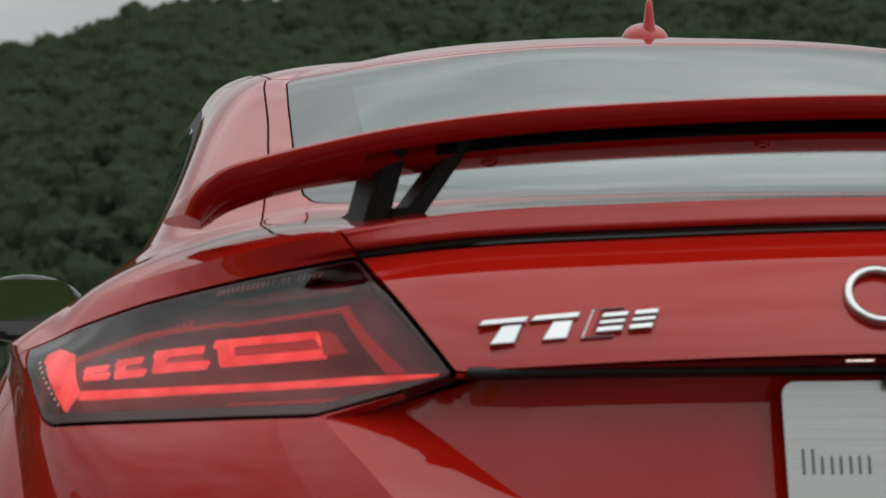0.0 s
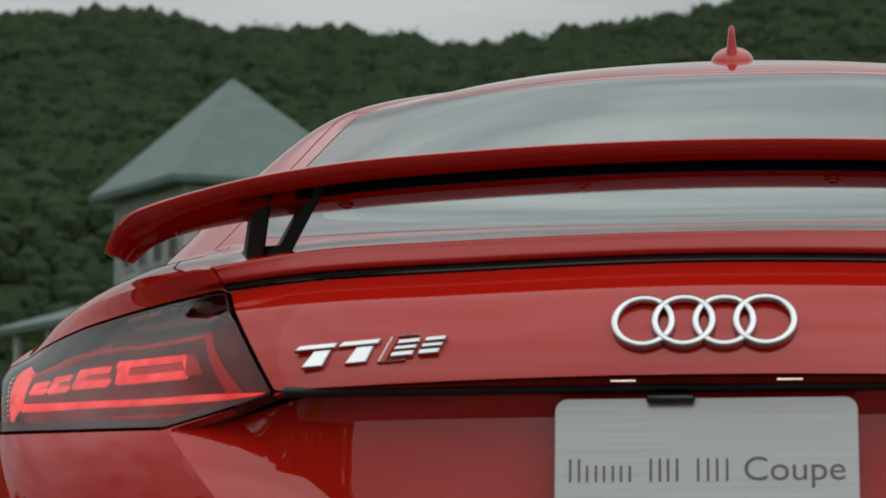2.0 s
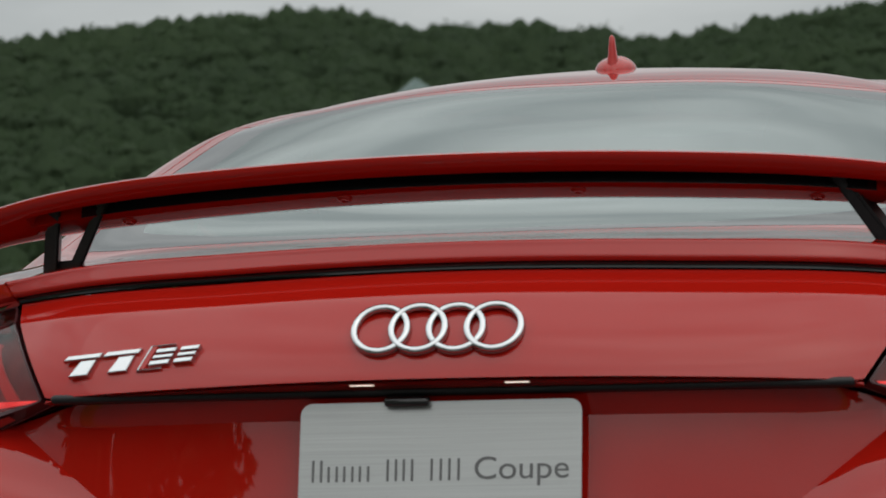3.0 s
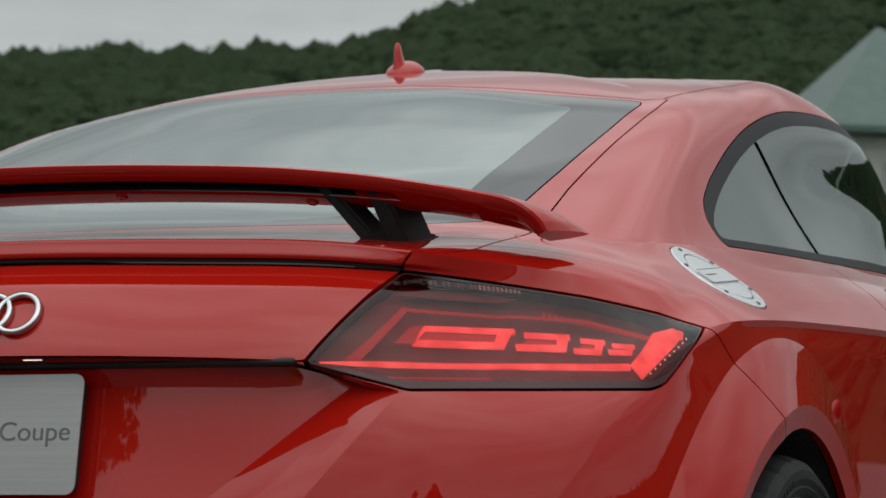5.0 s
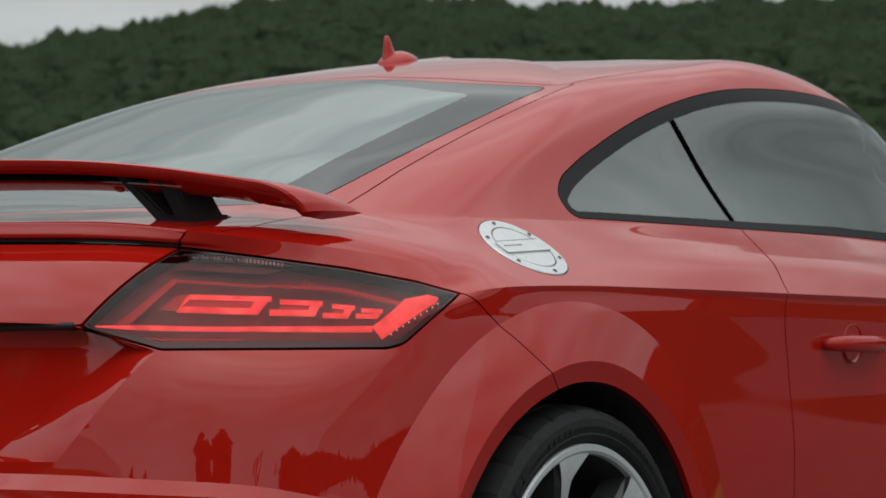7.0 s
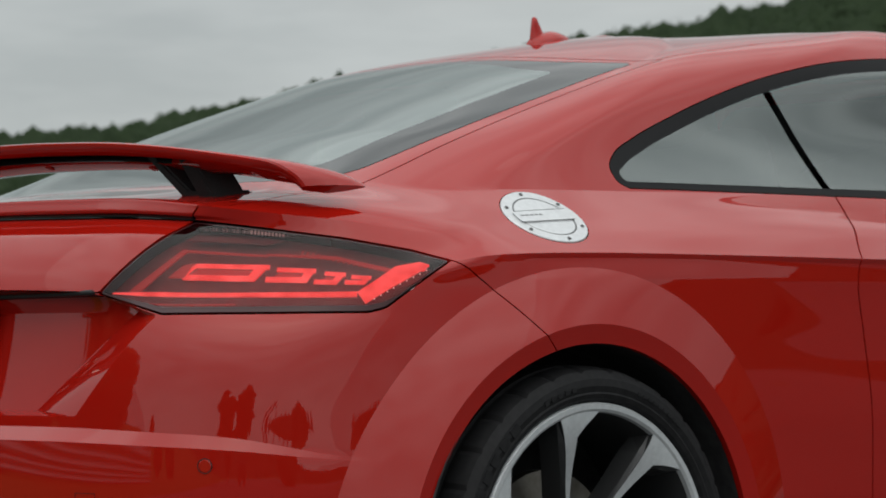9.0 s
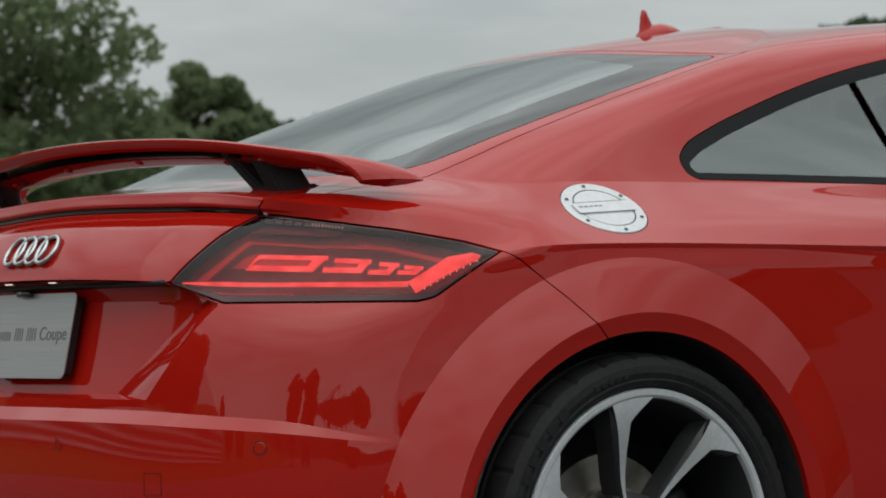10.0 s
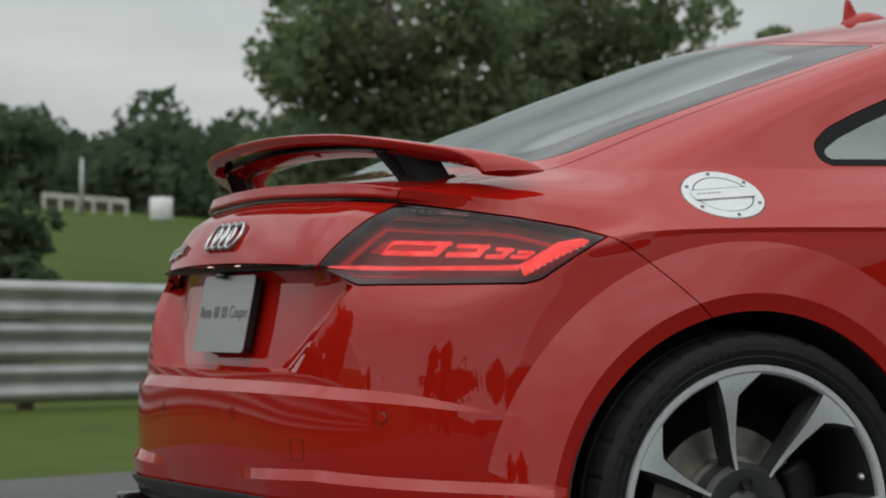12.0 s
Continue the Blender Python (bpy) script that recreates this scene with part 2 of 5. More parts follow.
def lathe(profile, n=64, axis="x"):
    """Turns a profile of (along, radius) round an axis."""
    verts, faces = [], []
    for k in range(n):
        a = k * math.tau / n
        for s, r in profile:
            verts.append((s, r * math.cos(a), r * math.sin(a)) if axis == "x" else (r * math.cos(a), r * math.sin(a), s))
    m = len(profile)
    for k in range(n):
        for j in range(m - 1):
            p, q = k * m + j, ((k + 1) % n) * m + j
            faces.append((p, p + 1, q + 1, q))
    return verts, faces


# ---- ground and setting ----
def smooth01(a, b, x):
    t = min(1.0, max(0.0, (x - a) / (b - a)))
    return t * t * (3 - 2 * t)


RAIL_A, RAIL_D = Vector((-15.9, 3.0)), Vector((-0.577, 0.817))
RAIL_N = Vector((-0.817, -0.577))


def rail_side(x, y):
    return (Vector((x, y)) - RAIL_A).dot(RAIL_N)


def ground_height(x, y):
    s = rail_side(x, y)
    rise = 0.095 * max(0.0, s - 6.0) * smooth01(6, 30, s)
    ahead = 0.05 * max(0.0, y - 25.0) * smooth01(25, 60, y) * smooth01(-6, 2, math.degrees(math.atan2(-x, y)))
    return min(max(rise, ahead), 8.0) + 0.02 * noise.noise((x * 0.15, y * 0.15, 0)) * smooth01(8, 20, math.hypot(x, y))


radii = [0.0] + [1.5 * 1.16 ** k for k in range(47)]
verts, faces = [(0, 0, 0)], []
n_around = 96
for r in radii[1:]:
    for k in range(n_around):
        a = k * math.tau / n_around
        x, y = r * math.cos(a), r * math.sin(a)
        verts.append((x, y, ground_height(x, y)))
for k in range(n_around):
    faces.append((0, 1 + k, 1 + (k + 1) % n_around))
for i in range(len(radii) - 2):
    for k in range(n_around):
        p, q = 1 + i * n_around, 1 + (i + 1) * n_around
        faces.append((p + k, q + k, q + (k + 1) % n_around, p + (k + 1) % n_around))
ground = mesh_object("ground", verts, faces, GRASS)
tagged(ground, "mown green grass field rising gently away", "ground", kind="structure")

# paved lane under the car, its far edge beside the guard rail
lane = []
for s in (-160, -6.2):
    lane.append([])
    for k in range(41):
        along = -120 + 6 * k
        c = RAIL_A + RAIL_D * along + RAIL_N * (s + 0.25 * math.sin(along * 0.11))
        lane[-1].append((c.x, c.y, 0.008))
verts = lane[0] + lane[1]
faces = [(k, k + 1, 41 + k + 1, 41 + k) for k in range(40)]
road = mesh_object("road", verts, faces, ASPHALT, smooth=False)
tagged(road, "worn grey asphalt paddock surface", "road", kind="structure")


# ---- the car body: curves from tail to nose, lofted ----
# each ring runs from the middle of the tail round the side to the middle of the nose
RINGS = [
    [(0, -.70, .2), (.25, -.695, .2), (.45, -.675, .2), (.58, -.64, .2), (.71, -.56, .2), (.79, -.45, .2), (.832, -.30, .2), (.845, -.05, .2),
     (.85, .25, .2), (.85, .7, .2), (.85, 1.2, .2), (.85, 1.75, .2), (.85, 2.5, .2), (.75, 3.05, .2), (.42, 3.32, .2), (0, 3.38, .2)],
    [(0, -.75, .36), (.25, -.742, .36), (.45, -.722, .36), (.58, -.688, .36), (.71, -.607, .36), (.805, -.48, .36), (.852, -.31, .36), (.878, -.05, .36),
     (.886, .25, .36), (.88, .7, .36), (.875, 1.2, .36), (.88, 1.75, .36), (.905, 2.5, .36), (.79, 3.1, .36), (.43, 3.38, .36), (0, 3.45, .36)],
    [(0, -0.762, 0.537), (0.25, -0.752, 0.537), (0.45, -0.729, 0.535), (0.58, -0.694, 0.531), (0.712, -0.61, 0.524), (0.813, -0.471, 0.509), (0.861, -0.3, 0.5), (0.884, -0.05, 0.515),
     (0.892, 0.25, 0.515), (0.892, 0.7, 0.515), (0.885, 1.2, 0.515), (0.888, 1.75, 0.515), (0.91, 2.5, 0.515), (0.8, 3.12, 0.515), (0.44, 3.4, 0.515), (0, 3.47, 0.515)],
    [(0, -0.738, 0.559), (0.25, -0.729, 0.559), (0.45, -0.707, 0.557), (0.58, -0.677, 0.552), (0.708, -0.599, 0.543), (0.813, -0.468, 0.516), (0.862, -0.299, 0.510), (0.886, -0.05, 0.56),
     (0.894, 0.25, 0.56), (0.895, 0.7, 0.56), (0.888, 1.2, 0.56), (0.89, 1.75, 0.56), (0.912, 2.5, 0.56), (0.8, 3.1, 0.56), (0.44, 3.39, 0.56), (0, 3.46, 0.56)],
    [(0, -.70, .745), (.25, -.695, .745), (.45, -.675, .742), (.58, -.640, .738), (.71, -.545, .738), (.822, -.41, .74), (.860, -.27, .735), (.886, -.05, .72),
     (.896, .25, .71), (.898, .7, .71), (.89, 1.2, .71), (.89, 1.75, .71), (.91, 2.5, .70), (.79, 3.05, .70), (.43, 3.33, .68), (0, 3.40, .66)],
    [(0, -.722, .784), (.25, -.71, .781), (.45, -.672, .775), (.57, -.612, .775), (.70, -.52, .775), (.835, -.36, .78), (.858, -.25, .785), (.883, -.05, .79),
     (.895, .25, .80), (.902, .7, .80), (.895, 1.2, .80), (.89, 1.75, .79), (.89, 2.5, .77), (.77, 3.0, .74), (.42, 3.27, .72), (0, 3.34, .70)],
    [(0, -.690, .842), (.25, -.680, .84), (.45, -.64, .832), (.56, -.575, .83), (.70, -.465, .822), (.843, -.285, .822), (.864, -.20, .836), (.879, -.05, .845),
     (.893, .25, .852), (.908, .7, .858), (.90, 1.2, .865), (.885, 1.75, .86), (.86, 2.5, .82), (.74, 2.95, .79), (.41, 3.2, .76), (0, 3.27, .75)],
    [(0, -.622, .908), (.25, -.61, .903), (.45, -.578, .896), (.54, -.535, .890), (.70, -.42, .866), (.825, -.27, .838), (.838, -.18, .858), (.847, -.05, .866),
     (.855, .25, .887), (.862, .7, .909), (.855, 1.2, .92), (.84, 1.75, .915), (.78, 2.5, .87), (.66, 2.9, .83), (.38, 3.1, .81), (0, 3.15, .80)],
    [(0, -0.620, 0.94), (0.25, -0.607, 0.936), (0.45, -0.576, 0.928), (0.56, -0.535, 0.914), (0.7, -0.405, 0.894), (0.795, -0.25, 0.877), (0.794, -0.16, 0.890), (0.795, -0.05, 0.901),
     (0.802, 0.25, 0.924), (0.81, 0.7, 0.945), (0.8, 1.2, 0.955), (0.78, 1.75, 0.95), (0.72, 2.5, 0.9), (0.57, 2.8, 0.88), (0.33, 2.93, 0.865), (0, 2.98, 0.86)],
    [(0, -0.43, 0.968), (0.25, -0.415, 0.968), (0.45, -0.34, 0.972), (0.56, -0.27, 0.973), (0.62, -0.235, 0.961), (0.675, -0.17, 0.955), (0.708, -0.09, 0.956), (0.722, 0, 0.960),
     (0.736, 0.25, 0.968), (0.753, 0.7, 0.982), (0.75, 1.2, 0.99), (0.735, 1.85, 0.985), (0.66, 2.2, 0.96), (0.48, 2.32, 0.955), (0.25, 2.38, 0.955), (0, 2.4, 0.955)],
    [(0, -0.1, 1.09), (0.25, -0.09, 1.086), (0.44, -0.06, 1.076), (0.553, -0.01, 1.069), (0.615, 0.04, 1.062), (0.652, 0.09, 1.06), (0.674, 0.15, 1.06), (0.680, 0.2, 1.06),
     (0.686, 0.33, 1.065), (0.696, 0.7, 1.085), (0.695, 1.2, 1.11), (0.69, 1.85, 1.1), (0.58, 2.05, 1.09), (0.42, 2.14, 1.085), (0.22, 2.19, 1.085), (0, 2.21, 1.085)],
    [(0, 0.13, 1.177), (0.25, 0.14, 1.172), (0.44, 0.17, 1.157), (0.547, 0.23, 1.149), (0.6, 0.29, 1.155), (0.624, 0.36, 1.165), (0.635, 0.42, 1.172), (0.640, 0.48, 1.178),
     (0.644, 0.56, 1.187), (0.65, 0.74, 1.205), (0.654, 1.2, 1.266), (0.652, 1.68, 1.236), (0.5, 1.82, 1.205), (0.36, 1.9, 1.205), (0.2, 1.95, 1.205), (0, 1.96, 1.205)],
    [(0, 0.36, 1.257), (0.25, 0.375, 1.252), (0.43, 0.42, 1.237), (0.535, 0.485, 1.232), (0.560, 0.53, 1.243), (0.572, 0.57, 1.250), (0.580, 0.62, 1.258), (0.585, 0.68, 1.267),
     (0.590, 0.76, 1.28), (0.595, 0.92, 1.302), (0.592, 1.2, 1.334), (0.575, 1.5, 1.324), (0.43, 1.62, 1.305), (0.3, 1.68, 1.305), (0.16, 1.72, 1.305), (0, 1.73, 1.305)],
    [(0, 0.66, 1.322), (0.19, 0.67, 1.319), (0.33, 0.71, 1.312), (0.39, 0.75, 1.306), (0.41, 0.79, 1.311), (0.415, 0.83, 1.317), (0.42, 0.87, 1.323), (0.42, 0.91, 1.329),
     (0.418, 0.95, 1.335), (0.42, 1.05, 1.347), (0.41, 1.2, 1.357), (0.37, 1.36, 1.354), (0.26, 1.39, 1.35), (0.18, 1.42, 1.35), (0.1, 1.44, 1.35), (0, 1.445, 1.35)],
    [(0, 0.95, 1.372), (0, 0.97, 1.372), (0, 0.99, 1.372), (0, 1.01, 1.372), (0, 1.03, 1.372), (0, 1.05, 1.372), (0, 1.07, 1.372), (0, 1.09, 1.372),
     (0, 1.11, 1.372), (0, 1.13, 1.372), (0, 1.15, 1.372), (0, 1.17, 1.372), (0, 1.19, 1.372), (0, 1.21, 1.372), (0, 1.23, 1.372), (0, 1.25, 1.372)],
]
NR, NC = len(RINGS), len(RINGS[0])
# how hard each ring folds, at the tail, at the corner and along the side
FOLD = {2: (0.9, 0.9, 0.0), 3: (0.9, 0.9, 0.0), 4: (0.9, 0.0, 0.0), 5: (0.6, 0.0, 0.0), 6: (0.0, 0.0, 0.95), 7: (0.9, 0.3, 0.0), 8: (1.0, 0.25, 0.0), 9: (0.0, 0.75, 0.75)}
STEPS_U = [22, 22, 16, 16, 18, 16, 20, 26, 32, 30, 14, 10, 8, 8, 8]
STEPS_V = [10, 14, 8, 22, 10, 12, 14, 10, 20, 18, 14, 12, 12, 10]


def hermite(p0, p1, m0, m1, t):
    t2, t3 = t * t, t * t * t
    return (2 * t3 - 3 * t2 + 1) * p0 + (t3 - 2 * t2 + t) * m0 + (3 * t2 - 2 * t3) * p1 + (t3 - t2) * m1


def spline(points, steps, fold=None, mirror_start=False, mirror_end=False):
    """Samples along a smooth curve through the points (an array, first axis), with steps in each stretch; fold: sharpness at each point."""
    pts = np.asarray(points, float)
    n = len(pts)
    d = np.linalg.norm(np.diff(pts, axis=0), axis=-1)
    d = np.maximum(d, 1e-4)
    flip = np.array([-1.0, 1, 1])
    out, params = [], []
    for i in range(n - 1):
        p0, p1 = pts[i], pts[i + 1]
        step = d[i][..., None]

        def tangent(k, side):
            if k == 0:
                a, da = (pts[1] * flip, d[0]) if mirror_start else (None, None)
            else:
                a, da = pts[k - 1], d[k - 1]
            if k == n - 1:
                b, db = (pts[n - 2] * flip, d[n - 2]) if mirror_end else (None, None)
            else:
                b, db = pts[k + 1], d[k]
            here = pts[k]
            if a is None:
                return (b - here) / db[..., None]
            if b is None:
                return (here - a) / da[..., None]
            da, db = da[..., None], db[..., None]
            sa, sb = (here - a) / da, (b - here) / db
            tan = (sa * db + sb * da) / (da + db)
            if fold is not None and k in fold:
                w = fold[k][..., None] if np.ndim(fold[k]) else fold[k]
                tan = (1 - w) * tan + w * (sb if side > 0 else sa)
            return tan

        m0, m1 = tangent(i, 1) * step, tangent(i + 1, -1) * step
        for s in range(steps[i] + (1 if i == n - 2 else 0)):
            t = s / steps[i]
            out.append(hermite(p0, p1, m0, m1, t))
            params.append(i + t)
    return np.array(out), np.array(params)


ring_pts = np.array(RINGS, float)
# along u first: (NC, NR, 3) -> many columns
cols, PU = spline(ring_pts.transpose(1, 0, 2), STEPS_U, mirror_start=True, mirror_end=True)
fold_at = {}
for k, (tail, corner, side) in FOLD.items():
    fold_at[k] = np.interp(PU, [0, 2.6, 4.5, 5.4, 6.2, NC - 1], [tail, tail, corner, (corner + side) / 2, side, side])
skin, PV = spline(cols.transpose(1, 0, 2), STEPS_V, fold=fold_at)  # (rows v, columns u, 3)
NVV, NUU = skin.shape[:2]
UU, VV = np.meshgrid(PU, PV)

def band(a, b, x):
    t = np.clip((x - a) / (b - a), 0, 1)
    return t * t * (3 - 2 * t)


# even out the flanks and the cabin sides along and across the rings
for _ in range(70):
    wide = (band(5.6, 6.6, UU) * (VV > .5) + (1 - band(5.6, 6.6, UU)) * band(9.0, 9.6, VV) * band(2.6, 3.4, UU))[:, 1:-1, None]
    skin[:, 1:-1] += .25 * wide * (skin[:, :-2] - 2 * skin[:, 1:-1] + skin[:, 2:])
for _ in range(40):
    tall = (band(9.0, 9.5, VV) * band(2.6, 3.4, UU) * (1 - band(8.6, 9.6, UU)) * (1 - band(13.2, 13.8, VV)))[1:-1, :, None]
    skin[1:-1] += .25 * tall * (skin[:-2] - 2 * skin[1:-1] + skin[2:])

# wheel arches: a raised flare whose lip turns in
WHEELS = ((0.006, 0.325), (2.511, 0.325))
ARCH_R, LIP_R, FLARE_R = 0.371, 0.403, 0.497

X, Y, Z = skin[..., 0], skin[..., 1], skin[..., 2]

# the bumper face under the lamps bulges, steep at its foot and leaning at its top
s = np.clip(VV - 3, 0, 1)
bulge = 0.0085 * 4 * s * (1 - s) * (1 - band(4.1, 5.8, UU))
around = np.clip((X - .45) / .40, 0, 1)
Y -= bulge * np.cos(around * 1.2)
X += bulge * np.sin(around * 1.2)

# a fine undercut below the shoulder crease
drop = 6.0 - VV
under = np.clip(drop / .167, 0, 1) * np.clip((.75 - drop) / .5, 0, 1) * (drop >= 0)
X -= 0.0028 * under * band(5.9, 6.8, UU) * (1 - band(12, 13, UU))

# the trunk face curves in ever more towards the strip, which lies sunk under a proud lip
r5, r7 = (int(np.argmin(abs(PV - v))) for v in (5.0, 7.0))
shape = Y.copy()
for r in range(r5, len(PV)):
    if PV[r] <= 7:
        f = (Z[r] - Z[r5]) / (Z[r7] - Z[r5])
        shape[r] = Y[r5] + (Y[r7] + .003 - Y[r5]) * np.where(f < .77, .405 * f + .426 * f ** 2, .5645 + 1.893 * (f - .77))
    elif PV[r] < 8:
        sunk = 1 - band(7.27, 7.32, PV[r])
        shape[r] = Y[r] + .003 * sunk - .006 * (1 - sunk) * (1 - band(7.32, 8.0, PV[r]))
Y += (shape - Y) * (1 - band(2.6, 3.4, UU)) * (VV < 8)

normals = np.cross(np.gradient(skin, axis=1), np.gradient(skin, axis=0))
ln = np.linalg.norm(normals, axis=-1, keepdims=True)
normals = normals / np.maximum(ln, 1e-9)
normals[-1] = (0, 0, 1)


# a soup is (attributes (n, 8): place, normal, u, v ; faces)
def grid_soup():
    at = np.concatenate([skin, normals, UU[..., None], VV[..., None]], -1).reshape(-1, 8)
    idx = np.arange(NVV * NUU).reshape(NVV, NUU)
    quads = np.stack([idx[:-1, :-1], idx[:-1, 1:], idx[1:, 1:], idx[1:, :-1]], -1).reshape(-1, 4)
    return at, [tuple(q) for q in quads]


def clip_soup(at, faces, s, inside):
    """Keeps the part of the faces where s < 0 (inside) or s > 0, cutting the faces that straddle."""
    s = s if inside else -s
    keep, extra, made = [], [], {}
    base = len(at)
    neg = s < 0
    for f in faces:
        flags = [neg[i] for i in f]
        if all(flags):
            keep.append(f)
        elif any(flags):
            poly = []
            for a, b in zip(f, f[1:] + f[:1]):
                if neg[a]:
                    poly.append(a)
                if neg[a] != neg[b]:
                    key = (a, b) if a < b else (b, a)
                    if key not in made:
                        i, j = key
                        t = s[i] / (s[i] - s[j])
                        made[key] = base + len(extra)
                        extra.append(at[i] + t * (at[j] - at[i]))
                    poly.append(made[key])
            if len(poly) >= 3:
                keep.append(tuple(poly))
    return (np.concatenate([at, np.array(extra)]) if extra else at), keep


def compact(at, faces):
    used = sorted({i for f in faces for i in f})
    m = {i: k for k, i in enumerate(used)}
    return at[used], [tuple(m[i] for i in f) for f in faces]


def cut(soup, field, gap=0.0015):
    """Splits a soup by a field: (inside, outside), with a gap between them."""
    at, faces = soup
    s = field(at)
    inner = compact(*clip_soup(at, faces, s + gap, True))
    outer = compact(*clip_soup(at, faces, s - gap, False))
    return inner, outer


def polygon_field(poly, ax, ay, where=None):
    """Signed distance (negative inside) to a polygon seen along some direction; ax, ay: functions or columns of the attributes."""
    P = np.array(poly, float)

    def field(at):
        q = np.stack([ax(at), ay(at)], -1)
        best = np.full(len(q), 1e9)
        wind = np.zeros(len(q), bool)
        for a, b in zip(P, np.roll(P, -1, axis=0)):
            d = b - a
            t = np.clip(((q - a) @ d) / (d @ d), 0, 1)
            best = np.minimum(best, np.hypot(*(q - a - t[:, None] * d).T))
            cross = ((a[1] > q[:, 1]) != (b[1] > q[:, 1]))
            with np.errstate(divide="ignore", invalid="ignore"):
                xx = a[0] + (q[:, 1] - a[1]) * d[0] / (d[1] if d[1] else 1e-12)
            wind ^= cross & (q[:, 0] < xx)
        s = np.where(wind, -best, best)
        if where is not None:
            s = np.where(where(at), s, np.maximum(s, 0.05))
        return s
    return field


def curve2(points, n=8):
    """A smooth open curve in the plane through the points."""
    p3 = [(x, y, 0) for x, y in points]
    return [tuple(q[:2]) for q in spline(np.array(p3, float)[:, None, :], [n] * (len(p3) - 1))[0][:, 0]]


def col(k):
    return lambda at: at[:, k]


def panel(name, soup, mat, parent, both=False, rim=0.012, label=""):
    """A body panel from a soup: its edges turn in by rim. both: joined with its mirror image across the middle."""
    at, faces = soup
    bm = bmesh.new()
    vs = [bm.verts.new(a[:3]) for a in at]
    nr = {v: Vector(a[3:6]) for v, a in zip(vs, at)}
    for f in faces:
        try:
            bm.faces.new([vs[i] for i in f])
        except ValueError:
            pass
    if both:
        mir = {}
        for v in vs:
            if abs(v.co.x) < 1e-5:
                v.co.x = 0
                mir[v] = v
            else:
                w = bm.verts.new((-v.co.x, v.co.y, v.co.z))
                n0 = nr[v]
                nr[w] = Vector((-n0.x, n0.y, n0.z))
                mir[v] = w
        for f in list(bm.faces):
            try:
                bm.faces.new([mir[v] for v in reversed(f.verts)])
            except ValueError:
                pass
    if rim:
        edges = [e for e in bm.edges if len(e.link_faces) == 1 and (both is False or not all(abs(v.co.x) < 1e-6 for v in e.verts))]
        twin = {}
        for e in edges:
            for v in e.verts:
                if v not in twin:
                    twin[v] = bm.verts.new(v.co - nr[v] * rim)
        for e in edges:
            a, b = e.verts
            lp = e.link_loops[0]
            if lp.vert is a:
                a, b = b, a
            try:
                bm.faces.new((a, b, twin[b], twin[a]))
            except ValueError:
                pass
            e.smooth = False
    loose = [v for v in bm.verts if not v.link_faces]
    bmesh.ops.delete(bm, geom=loose, context="VERTS")
    return part(name, bm, mat, parent, label)


def mirrored(ob, parent=None, name=None):
    """A mirror twin across the middle of the car."""
    me = ob.data.copy()
    me.transform(Matrix.Diagonal((-1, 1, 1, 1)))
    me.flip_normals()
    tw = new(name or ob.name.split(".")[0], me)
    tw.parent = parent or ob.parent
    if "label" in ob:
        tw["label"] = ob["label"]
    return tw


def split(soup, field):
    """Cuts the faces along the line where the field is nought, so that the surface can fold there."""
    at, faces = soup
    d = field(at)
    a0, f0 = compact(*clip_soup(at, faces, d, True))
    a1, f1 = compact(*clip_soup(at, faces, d, False))
    return np.concatenate([a0, a1]), f0 + [tuple(i + len(a0) for i in q) for q in f1]


def ring_field(wheel_at, radius):
    return lambda at: np.where(at[:, 0] > .6, np.hypot(at[:, 1] - wheel_at[0], at[:, 2] - wheel_at[1]) - radius, 1.0)


def tail_only(value):
    """A field that counts on the tail below the trunk alone."""
    return lambda at: np.where((at[:, 1] < -.45) & (at[:, 7] < 5.05) & (at[:, 7] > 2.9), value(at), 1.0)


def recess_out(at):
    return at[:, 0] - (.432 + (at[:, 2] - .570) * .83)


def recess_in(at):
    return at[:, 0] - (.297 + (at[:, 2] - .587) * 1.26)


def lower_ledge(at):
    """Height above the second, lower ledge along the bumper."""
    return np.where((at[:, 1] < -.33) & (at[:, 7] < 2.0), at[:, 2] - np.interp(at[:, 0], [0, .24, .55, .84, 1], [.376, .383, .392, .378, .36]), 1.0)


def recess_low(at):
    return (at[:, 2] - .576) / .008


def recess_side(at):
    return -recess_out(at) / np.maximum(recess_in(at) - recess_out(at), .02)


def lamp_foot(at):
    return np.where(at[:, 0] > .44, at[:, 2] - (.770 - (at[:, 0] - .45) * .279), -1.0)


